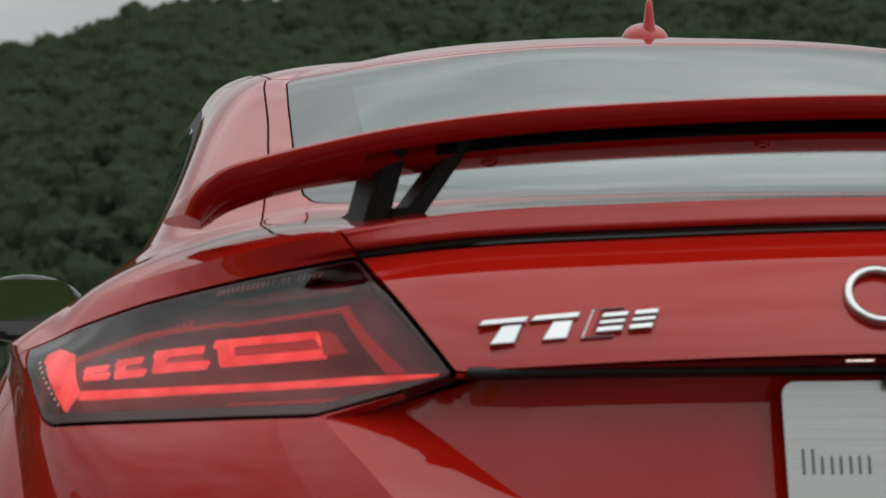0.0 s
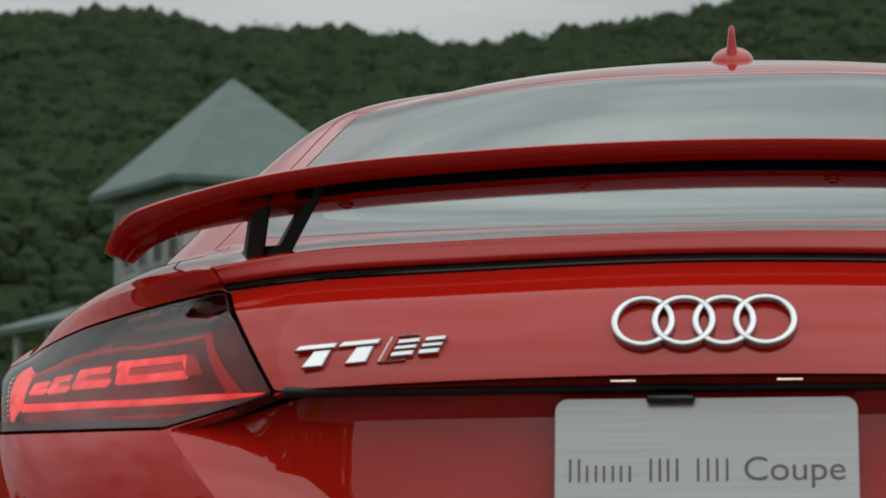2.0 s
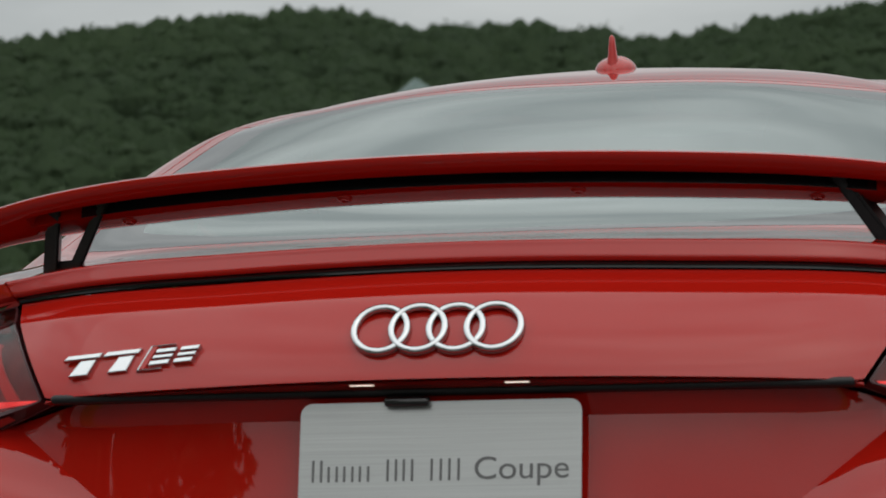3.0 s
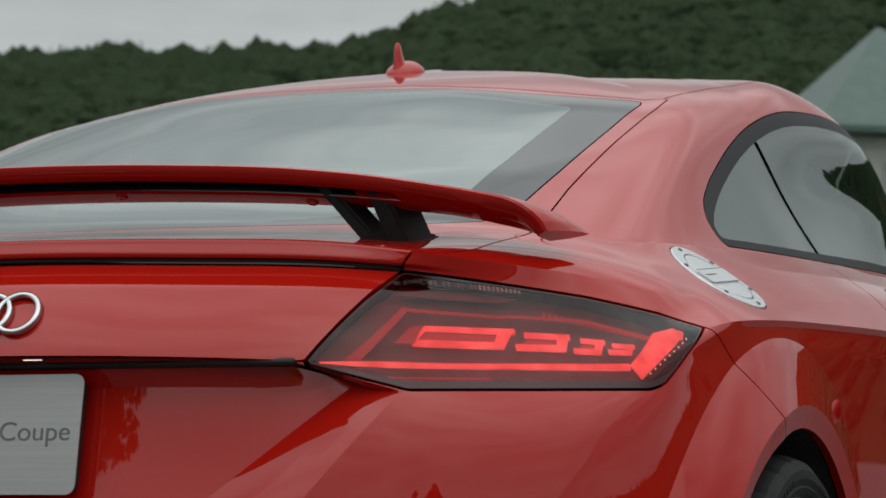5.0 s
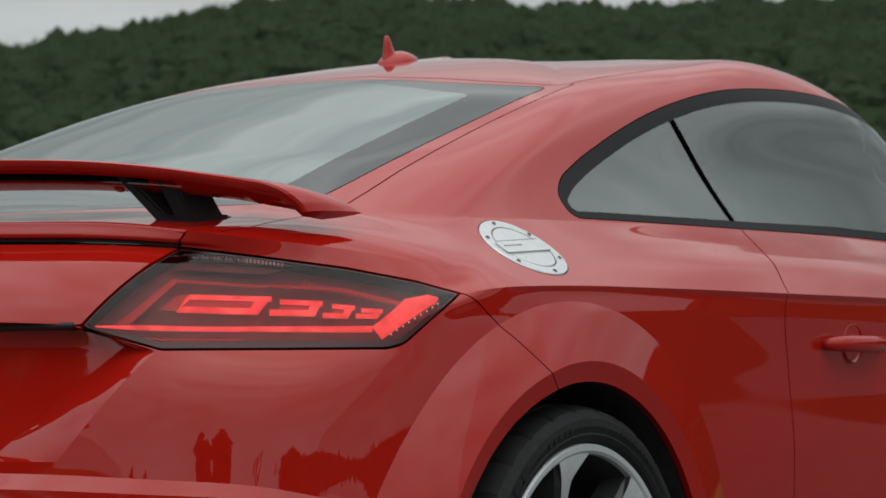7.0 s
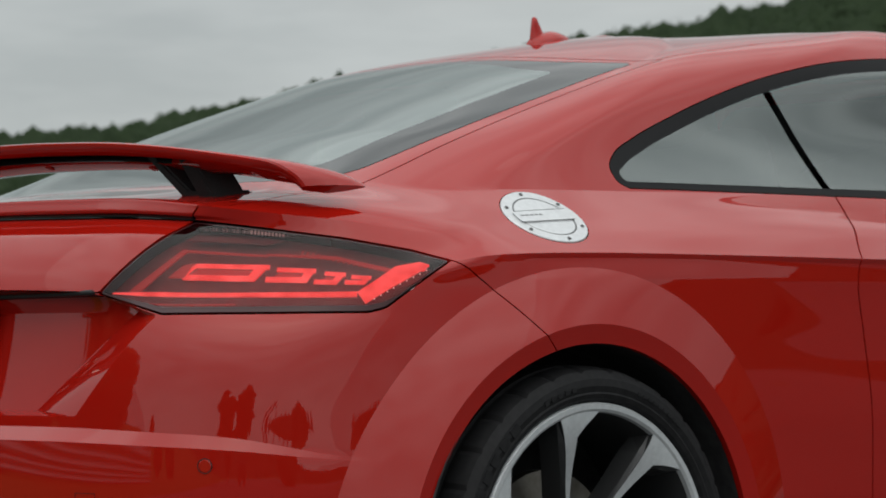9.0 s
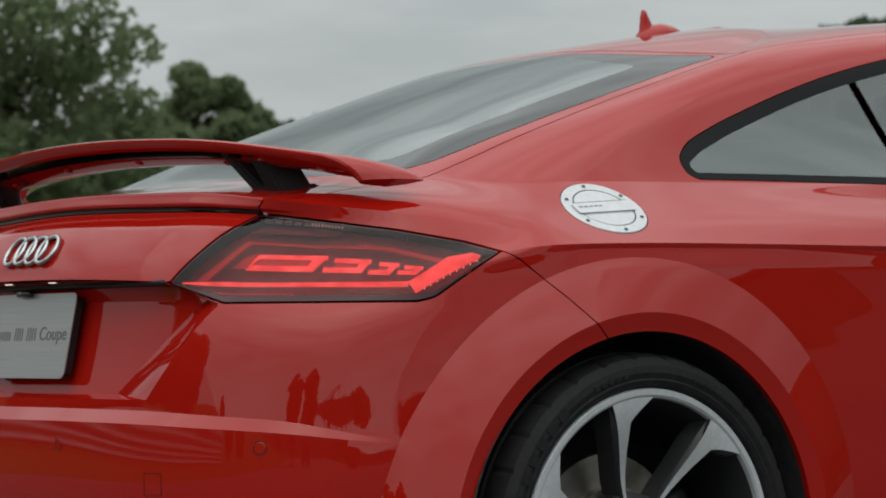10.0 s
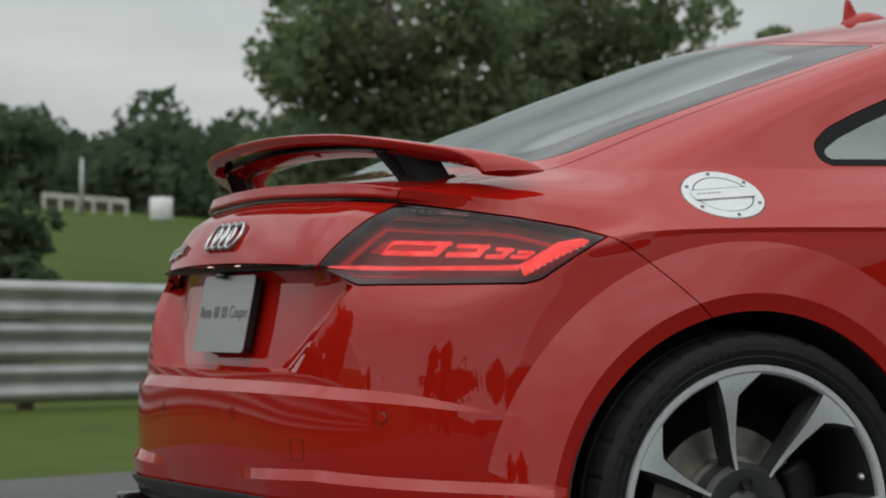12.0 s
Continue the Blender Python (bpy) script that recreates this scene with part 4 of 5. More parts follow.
badge = new("badge")
badge.parent = car
badge["label"] = "slanted chrome badge blocks with a red bar"


def badge_block(name, pts, mat, deep=.004):
    bm = bmesh.new()
    base = tail_frame(-.345, .815)
    pts = [(x * .95 - .004, y * .76 - .0025) for x, y in pts]
    lo = [bm.verts.new(base @ Vector((x, y, -.002))) for x, y in pts]
    hi = [bm.verts.new(base @ Vector((x, y, deep))) for x, y in pts]
    bm.faces.new(hi)
    n = len(pts)
    for k in range(n):
        bm.faces.new((lo[k], lo[(k + 1) % n], hi[(k + 1) % n], hi[k]))
    bmesh.ops.bevel(bm, geom=[e for e in bm.edges if all(v in hi for v in e.verts)], offset=.0008, segments=1, affect="EDGES")
    bmesh.ops.recalc_face_normals(bm, faces=bm.faces)
    part(name, bm, mat, badge, smooth=False)


badge_block("chrome_bar", [(-.085, .012), (-.078, .020), (-.0345, .020), (-.0385, .012)], CHROME)
badge_block("chrome_bar", [(-.035, .012), (-.028, .020), (.0155, .020), (.0115, .012)], CHROME)
badge_block("chrome_block", [(-.075, -.016), (-.051, -.016), (-.0418, .0092), (-.0612, .0092)], CHROME)
badge_block("chrome_block", [(-.025, -.016), (-.001, -.016), (.0072, .0092), (-.0122, .0092)], CHROME)
badge_block("red_bar", [(.014, -.016), (.022, -.016), (.036, .021), (.028, .021)], RED, .003)
badge_block("chrome_edge", [(.012, -.018), (.0145, -.018), (.0290, .022), (.0265, .022)], CHROME, .0035)
badge_block("chrome_edge", [(.0265, .0225), (.058, .0225), (.0575, .0205), (.027, .0205)], CHROME, .0035)
badge_block("chrome_edge", [(.012, -.018), (.043, -.018), (.0437, -.016), (.0127, -.016)], CHROME, .0035)
for x0, x1 in ((.031, .060), (.062, .089)):
    for y0, y1 in ((-.012, -.0045), (-.0015, .0045), (.0075, .0145)):
        badge_block("chrome_block", [(x0 + y0 * .36, y0), (x1 + y0 * .36 - .004, y0), (x1 + y1 * .36 - .004, y1), (x0 + y1 * .36, y1)], CHROME, .005)

# the plate stands off the recess, leaning with it
plate = new("licence_plate")
plate.parent = car
plate["label"] = "brushed silver plate with grey lettering bars"
lean = math.degrees(math.atan2(.028, .152))
plate.matrix_local = pose(0, -.699, .686, 90 - lean, 0, 0)


def rounded_slab(w, h, deep, r, n=6):
    pts = []
    for cx, cy, a0 in ((w / 2 - r, h / 2 - r, 0), (-w / 2 + r, h / 2 - r, 90), (-w / 2 + r, -h / 2 + r, 180), (w / 2 - r, -h / 2 + r, 270)):
        for k in range(n + 1):
            a = radians(a0 + 90 * k / n)
            pts.append((cx + r * math.cos(a), cy + r * math.sin(a)))
    m = len(pts)
    verts = [(x, y, 0) for x, y in pts] + [(x, y, deep) for x, y in pts]
    faces = [tuple(range(m, 2 * m)), tuple(range(m - 1, -1, -1))] + [(k, (k + 1) % m, m + (k + 1) % m, m + k) for k in range(m)]
    return verts, faces


v, f = rounded_slab(.307, .155, .0022, .013)
mesh_object("face", v, f, PLATE, plate, "brushed silver face", smooth=False)
v, f = rounded_slab(.300, .148, .014, .012)
v = [(x, y, z - .0145) for x, y, z in v]
mesh_object("backing", v, f, SATIN_BLACK, plate, "black backing", smooth=False)
for x0, x1, count in ((-.142, -.073, 4), (-.060, -.025, 2), (-.0125, .026, 2)):
    step = (x1 - x0) / count
    for k in range(count):
        tall = .017 if (k and count > 2) else .024
        for dx in (-.26, .26):
            v, f = rounded_slab(.0026, tall, .0007, .0008, 2)
            v = [(x + x0 + step * (k + .5 + dx), y + tall / 2 - .009, z + .0022) for x, y, z in v]
            mesh_object("lettering_bar", v, f, INK, plate, smooth=False)


def lettering(words, x0, x1, y0, y1, lift, mat, parent):
    """Raised words in the built-in font, fitted between the bounds."""
    curve = bpy.data.curves.new("lettering", "FONT")
    curve.body = words
    curve.extrude = .01
    holder = bpy.data.objects.new("lettering", curve)
    me = bpy.data.meshes.new_from_object(holder)
    co = np.array([v.co[:] for v in me.vertices])
    lo, hi = co.min(0), co.max(0)
    for v in me.vertices:
        q = (np.array(v.co) - lo) / (hi - lo)
        v.co = (x0 + (x1 - x0) * q[0], y0 + (y1 - y0) * q[1], lift + .0006 * q[2])
    bpy.data.objects.remove(holder)
    bpy.data.curves.remove(curve)
    me.materials.append(mat)
    ob = new("lettering", me)
    ob.parent = parent
    ob["label"] = "grey printed word on the plate"
    return ob


lettering("Coupe", .0387, .140, -.0160, .0162, .0022, INK, plate)

# dark grip strip over the plate with its two small lamps
bm = bmesh.new()
box(bm, (-.44, -.684, .769), (.44, -.630, .779), .004)
grip = part("grip_strip", bm, SATIN_BLACK, car, "black grip strip above the plate")
for x in (-.083, .086):
    bm = bmesh.new()
    box(bm, (x - .013, -.7035, .7800), (x + .013, -.697, .7807), .0005)
    part("plate_lamp", bm, PLATE_LIGHT, car, "small lit plate lamp")
bm = bmesh.new()
box(bm, (-.06, -.700, .757), (-.01, -.68, .768), .004)
part("camera_housing", bm, GLOSS_BLACK, car, "small black rear camera housing")

# parking sensors and tow cover: fine rings and lines pressed into the bumper
for x, z in ((.682, .500), (-.682, .500), (.215, .497), (-.215, .497)):
    m = tail_frame(x, z, .0004)
    v, f = lathe([(.0003, 0), (.0003, .009), (-.0006, .0105)], 28, "z")
    mesh_object("parking_sensor", v, f, RED, car, "small round parking sensor", smooth=False).matrix_local = m
    v, f = flat_ring(.0115, .0006, .0004, 28)
    mesh_object("sensor_gap", v, f, SATIN_BLACK, car).matrix_local = m
for x0, x1, z0, z1 in ((.464, .506, .4540, .4548), (.464, .506, .4172, .418), (.464, .4648, .418, .4540), (.5052, .506, .418, .4540)):
    m = tail_frame((x0 + x1) / 2, (z0 + z1) / 2, -.001)
    v, f = rounded_slab(x1 - x0, z1 - z0, .0016, .0003, 1)
    mesh_object("tow_cover_gap", v, f, LAMP_EDGE, car, smooth=False).matrix_local = m


# ---- fuel filler cap ----
cap = new("fuel_cap")
cap.parent = car
cap["label"] = "round brushed aluminium fuel cap with six screws"
cm = Matrix((cap_t, cap_b, CAP_N)).transposed().to_4x4()
cm.translation = CAP_C
cap.matrix_local = cm


def on_body(verts):
    """Lays flat cap parts onto the curved body."""
    out = []
    for x, y, z in verts:
        o = cm @ Vector((x, y, .2))
        p, n, i, d = body_tree.ray_cast(o, -CAP_N)
        base = .2 - d if p is not None and abs(.2 - d) < .04 else 0.0
        out.append((x, y, z + base + .0015))
    return out


v, f = lathe([(-.012, CAP_R - .0016), (-.001, CAP_R - .0016), (.0005, CAP_R - .003), (.0010, .0580), (-.004, .0574), (-.004, .0545)], 72, "z")
sharpen(mesh_object("flange", on_body(v), f, ALU, cap), 20)
v, f = lathe([(-.004, .0556), (.0006, .0552), (.0012, .0545), (.0016, .02), (.0016, 0)], 64, "z")
sharpen(mesh_object("lid", on_body(v), f, ALU, cap), 20)
v, f = flat_ring(.0564, .0009, .0005, 64)
mesh_object("gap_ring", on_body(v), f, CAP_GAP, cap)
v, f = rounded_slab(.124, .030, .0020, .004)
mesh_object("lever", on_body([(x, y + .002, z + .0012) for x, y, z in v]), f, ALU, cap, smooth=False)
for y in (-.0145, .0185):
    v, f = rounded_slab(.116, .0010, .0005, .0002, 1)
    mesh_object("lever_edge", on_body([(x, yy + y, z + .0030) for x, yy, z in v]), f, CAP_GAP, cap, smooth=False)
for k in range(5):
    v, f = rounded_slab(.0075, .0020, .0004, .0006, 1)
    mesh_object("lettering_bar", on_body([(x - .048 + .0105 * k, y + .005, z + .0034) for x, y, z in v]), f, INK, cap, smooth=False)
for k in range(6):
    a = radians(30 + 60 * k)
    v, f = lathe([(.0, 0), (-.001, .0018), (.0014, .0020), (.0016, .0032), (.0006, .0037)], 16, "z")
    mesh_object("screw", on_body([(x + .0685 * math.cos(a), y + .0685 * math.sin(a), z + .0006) for x, y, z in v]), f, INK, cap)


# ---- antenna ----
def fin():
    bm = bmesh.new()
    bmesh.ops.create_uvsphere(bm, u_segments=24, v_segments=14, radius=1)
    for v in bm.verts:
        x, y, z = v.co
        wide = .034 * (1 - .28 * max(0.0, y))
        v.co = Vector((x * wide, .786 + y * .060, 1.3310 + (y + 1) * .0085 + max(z, -.25) * .0265 * (1 - .35 * max(0.0, y))))
    # the upright blade, leaning back, thin and rounded at its tip
    rows = [(1.321, .7275, .785, .0160), (1.338, .730, .784, .0140), (1.350, .7315, .774, .0098), (1.362, .7325, .766, .0074), (1.376, .7340, .757, .0058), (1.388, .7360, .750, .0046), (1.3915, .738, .747, .0020)]
    rings = []
    for z, y0, y1, half in rows:
        rings.append([bm.verts.new((half * math.cos(k * math.tau / 12), (y0 + y1) / 2 + (y1 - y0) / 2 * math.sin(k * math.tau / 12), z)) for k in range(12)])
    for p, q in zip(rings, rings[1:]):
        for k in range(12):
            bm.faces.new((p[k], p[(k + 1) % 12], q[(k + 1) % 12], q[k]))
    bm.faces.new(rings[-1])
    bmesh.ops.recalc_face_normals(bm, faces=bm.faces)
    return part("antenna", bm, RED, car, "red roof antenna fin")


fin()
v, f = rounded_slab(.066, .125, .004, .03)
mesh_object("antenna_seal", [(x, y + .786, z + 1.326 + (y + .062) * .145) for x, y, z in v], f, SATIN_BLACK, car)


# ---- door handle and mirrors ----
def sweep(points, radii, n=12, squash=1.0):
    bm = bmesh.new()
    rings = []
    pts = [Vector(p) for p in points]
    for i, p in enumerate(pts):
        d = (pts[min(i + 1, len(pts) - 1)] - pts[max(i - 1, 0)]).normalized()
        s = d.cross(Vector((0, 0, 1))).normalized()
        u = s.cross(d)
        rings.append([bm.verts.new(p + (s * math.cos(k * math.tau / n) * squash + u * math.sin(k * math.tau / n)) * radii[i]) for k in range(n)])
    for a, b in zip(rings, rings[1:]):
        for k in range(n):
            bm.faces.new((a[k], a[(k + 1) % n], b[(k + 1) % n], b[k]))
    bm.faces.new(rings[0][::-1])
    bm.faces.new(rings[-1])
    bmesh.ops.recalc_face_normals(bm, faces=bm.faces)
    return bm


h = part("door_handle", sweep([(.898, .835, .772), (.918, .85, .772), (.927, .90, .773), (.929, .97, .774), (.926, 1.04, .775), (.915, 1.08, .775), (.895, 1.09, .775)], [.008, .013, .0155, .016, .0155, .012, .008], squash=.6), RED, car)
mirrored(h)
v, f = lathe([(-.004, .030), (.002, .034), (.003, .036), (-.002, .037)], 32, "x")
scoop = mesh_object("handle_scoop", [(x + .898, y * 1.15 + .965, z * 1.0 + .775) for x, y, z in v], f, RED, car)
mirrored(scoop)

bm = bmesh.new()
r = bmesh.ops.create_uvsphere(bm, u_segments=28, v_segments=18, radius=1)
for vv in bm.verts:
    x, y, z = vv.co
    back = max(0.0, -y)
    vv.co = Vector((.928 + .108 * x * (1 - .1 * max(0, y)), 1.84 + .085 * (y if y > -.35 else -.35), 1.038 + .064 * z * (1 if z > 0 else .9)))
shell = part("door_mirror", bm, GLOSS_BLACK, car, "black door mirror")
v, f = rounded_slab(.205, .112, .003, .045)
glass_m = mesh_object("mirror_glass", [(x * .86 + .928, 1.811 - z - y * .09, y * .90 + 1.040) for x, y, z in v], f, MIRROR, shell, "mirror glass", smooth=False)
foot = part("mirror_foot", sweep([(.72, 1.88, .975), (.78, 1.87, .980), (.86, 1.85, 1.01)], [.022, .018, .016]), SATIN_BLACK, shell)
tw = mirrored(shell)
mirrored(glass_m, tw)
mirrored(foot, tw)


# ---- wheels ----
def make_wheel():
    wheel = new("wheel")
    wheel.parent = car
    wheel["label"] = "seven-spoke machined alloy wheel with low-profile tyre"
    # tyre in wheel axes: x outward, hub at the origin
    prof = [(-.10, .270), (-.118, .285), (-.122, .305), (-.112, .322), (-.09, .3295), (-.055, .3305), (-.053, .325), (-.045, .325), (-.043, .331), (.0, .3315), (.002, .3255), (.010, .3255), (.012, .331),
            (.055, .3305), (.057, .325), (.065, .325), (.067, .330), (.09, .3285), (.110, .3215), (.1205, .308), (.1225, .296), (.1195, .286), (.1210, .283), (.118, .2755), (.108, .2690), (.09, .262)]
    v, f = lathe(prof, 240)
    # cross grooves cut into the shoulder
    v = [(x, y * .988, z * .988) if (i // len(prof)) % 8 == 0 and i % len(prof) in (16, 17, 18) else (x, y, z) for i, (x, y, z) in enumerate(v)]
    tyre = sharpen(mesh_object("tyre", v, f, RUBBER, wheel, "black low-profile tyre"), 22)
    # raised sidewall bars where lettering stands
    def side_bar(a, r, w, h):
        c, s = math.cos(a), math.sin(a)
        x0 = .1222 if r < .30 else .1165
        bm = bmesh.new()
        t, u = Vector((0, c, -s)), Vector((0, s, c))
        ps = [Vector((x0, 0, 0)) + u * (r + dy) + t * dx for dx, dy in ((-w, -h), (w, -h), (w, h), (-w, h))]
        lo = [bm.verts.new(p - Vector((.004, 0, 0))) for p in ps]
        hi = [bm.verts.new(p + Vector((.0012, 0, 0))) for p in ps]
        bm.faces.new(hi)
        for k in range(4):
            bm.faces.new((lo[k], lo[(k + 1) % 4], hi[(k + 1) % 4], hi[k]))
        bmesh.ops.recalc_face_normals(bm, faces=bm.faces)
        part("sidewall_bar", bm, RUBBER, tyre, smooth=False)
    for k in range(5):
        side_bar(radians(-66 + 6.2 * k), .2965, .0105, .0075)
    for k in range(5):
        side_bar(radians(-25 + 3.2 * k), .2950, .0052, .0040)
    for k in range(9):
        side_bar(radians(18 + 2.6 * k), .2960, .0040, .0026)
    # rim barrel and flange
    v, f = lathe([(-.10, .262), (-.08, .250), (-.02, .242), (.06, .246), (.095, .252), (.112, .258)], 96)
    mesh_object("rim_barrel", v, f, RIM_DARK, wheel)
    v, f = lathe([(.104, .252), (.1125, .2535), (.1160, .258), (.1165, .2660), (.112, .2690), (.104, .2695)], 120)
    sharpen(mesh_object("rim_flange", v, f, SPOKE, wheel, "machined silver flange"), 30)

    def spoke():
        # outline in (angle degrees, radius): straight on one side, flaring on the other towards the rim
        lead = [(-16.8, .080), (-17.3, .12), (-17.8, .17), (-18.6, .215), (-19.4, .257)]
        trail = [(-12.5, .080), (-12.6, .12), (-12.0, .17), (-10.6, .217), (-7.0, .2275), (-3.0, .2400), (1.0, .2530), (1.8, .258)]
        outline = lead + [(-14, .2585), (-9, .2585), (-3, .2585)] + trail[::-1]
        def place(a, r, x):
            a = radians(a)
            return Vector((x, r * math.sin(a), r * math.cos(a)))
        def face_x(r):
            return .070 + .043 * smooth01(.08, .255, r)
        bm = bmesh.new()
        rr = [.080, .10, .12, .145, .17, .195, .215, .228, .236, .243, .249, .2545, .258]
        rows = []
        for r in rr:
            a0 = np.interp(r, [q[1] for q in lead], [q[0] for q in lead])
            a1 = np.interp(r, [q[1] for q in trail], [q[0] for q in trail])
            rows.append([bm.verts.new(place(a0 + (a1 - a0) * k / 3, r, face_x(r))) for k in range(4)])
        for p, q in zip(rows, rows[1:]):
            for k in range(3):
                bm.faces.new((p[k], p[k + 1], q[k + 1], q[k]))
        top = part("spoke", bm, SPOKE, wheel, "machined silver spoke face")
        # dark flanks, wider towards the back
        bm = bmesh.new()
        mid = sum((Vector((a, r)) for a, r in outline), Vector((0, 0))) / len(outline)
        hi = [bm.verts.new(place(a, r, face_x(r) - .0008)) for a, r in outline]
        sh = [bm.verts.new(place(a + (1.6 if a > -13 and r < .25 else -1.6 if r < .25 else 0), min(r, .2585) - (.004 if r > .225 and a > -12 else 0), face_x(r) - .010)) for a, r in outline]
        lo = [bm.verts.new(place(a + (3.0 if a > -13 and r < .25 else -3.0 if r < .25 else 0), min(r, .256) - (.010 if r > .225 and a > -12 else 0), face_x(r) - .050)) for a, r in outline]
        n = len(outline)
        for p, q in ((hi, sh), (sh, lo)):
            for k in range(n):
                bm.faces.new((p[k], p[(k + 1) % n], q[(k + 1) % n], q[k]))
        bm.faces.new(lo[::-1])
        bmesh.ops.recalc_face_normals(bm, faces=bm.faces)
        part("spoke_flank", bm, RIM_DARK, top, "dark grey spoke side", smooth=False)
        return top
    first = spoke()
    for k in range(1, 7):
        copy_thing(first, Matrix.Rotation(-k * math.tau / 7, 4, "X"))
    v, f = lathe([(.02, .092), (.060, .090), (.070, .080), (.068, .060), (.058, .040), (.060, .036), (.064, .030), (.066, 0)], 48)
    sharpen(mesh_object("hub", v, f, RIM_DARK, wheel, "dark hub with bolt holes"), 30)
    for k in range(5):
        a = math.tau * k / 5
        v, f = lathe([(.0685, .011), (.060, .010), (.060, 0)], 18)
        mesh_object("bolt_hole", [(x + .002, y + .052 * math.sin(a), z + .052 * math.cos(a)) for x, y, z in v], f, SATIN_BLACK, wheel)
    bm = bmesh.new()
    a = radians(74)
    tube(bm, (.085, .238 * math.sin(a), .238 * math.cos(a)), (.112, .226 * math.sin(a), .226 * math.cos(a)), .006, .005, 10)
    part("valve", bm, ALU, wheel)
    v, f = lathe([(-.03, .07), (-.03, .155), (-.006, .155), (-.006, .098), (.02, .100), (.024, .060), (.024, 0)], 72)
    sharpen(mesh_object("brake_disc", v, f, DISC, wheel, "bare steel brake disc"), 30)
    bm = bmesh.new()
    arcs = []
    for k in range(13):
        a0 = radians(56 + 4.6 * k)
        trim_in = .010 if k in (0, 12) else 0.0
        arcs.append([bm.verts.new((x, r * math.sin(a0), r * math.cos(a0))) for x, r in ((-.05, .12), (.016, .12), (.022, .130), (.022, .172 - trim_in), (.012, .184 - trim_in), (-.05, .184))])
    for p, q in zip(arcs, arcs[1:]):
        for k in range(6):
            bm.faces.new((p[k], p[(k + 1) % 6], q[(k + 1) % 6], q[k]))
    bm.faces.new(arcs[0][::-1])
    bm.faces.new(arcs[-1])
    bmesh.ops.recalc_face_normals(bm, faces=bm.faces)
    part("brake_caliper", bm, SATIN_BLACK, wheel, "dark brake caliper")
    return wheel


wheel = make_wheel()
wheel.matrix_local = pose(.788, .009, .330)
other = copy_thing(wheel, pose(.782, 2.505, .330, 25))
left_rear = copy_thing(wheel, pose(-.782, 0, .330, 0, 0, 180))
left_front = copy_thing(wheel, pose(-.782, 2.505, .330, 20, 0, 180))

# wheel housings, floor and cabin
for wy in (0.0, 2.505):
    v, f = lathe([(.895, .374), (.80, .384), (.56, .384), (.56, 0)], 60)
    liner = mesh_object("wheel_housing", [(x, y + wy + .006, z + .325) for x, y, z in v], f, LINER, car)
    mirrored(liner)
bm = bmesh.new()
box(bm, (-.80, -.62, .17), (.80, 3.2, .20), .02)
part("floor_pan", bm, CABIN, car)
bm = bmesh.new()
box(bm, (-.55, .42, .22), (.55, 1.95, .72), .05)
part("cabin_floor", bm, CABIN, car)
bm = bmesh.new()
box(bm, (-.54, -.42, .60), (.54, .40, .86), .06)
part("luggage_floor", bm, CABIN, car)
bm = bmesh.new()
box(bm, (-.62, 1.82, .60), (.62, 2.15, .93), .06)
part("dashboard", bm, CABIN, car)
for sx in (-.36, .36):
    seat = new("front_seat")
    seat.parent = car
    seat["label"] = "dark sports seat with a tall headrest"
    bm = bmesh.new()
    box(bm, (sx - .25, .92, .52), (sx + .25, 1.42, .66), .05)
    part("cushion", bm, CABIN, seat)
    bm = bmesh.new()
    box(bm, (-.24, -.06, 0), (.24, .06, .55), .05, pose(sx, .92, .60, 18))
    part("backrest", bm, CABIN, seat)
    bm = bmesh.new()
    box(bm, (-.12, -.05, .50), (.12, .05, .70), .04, pose(sx, .92, .60, 18))
    part("headrest", bm, CABIN, seat)



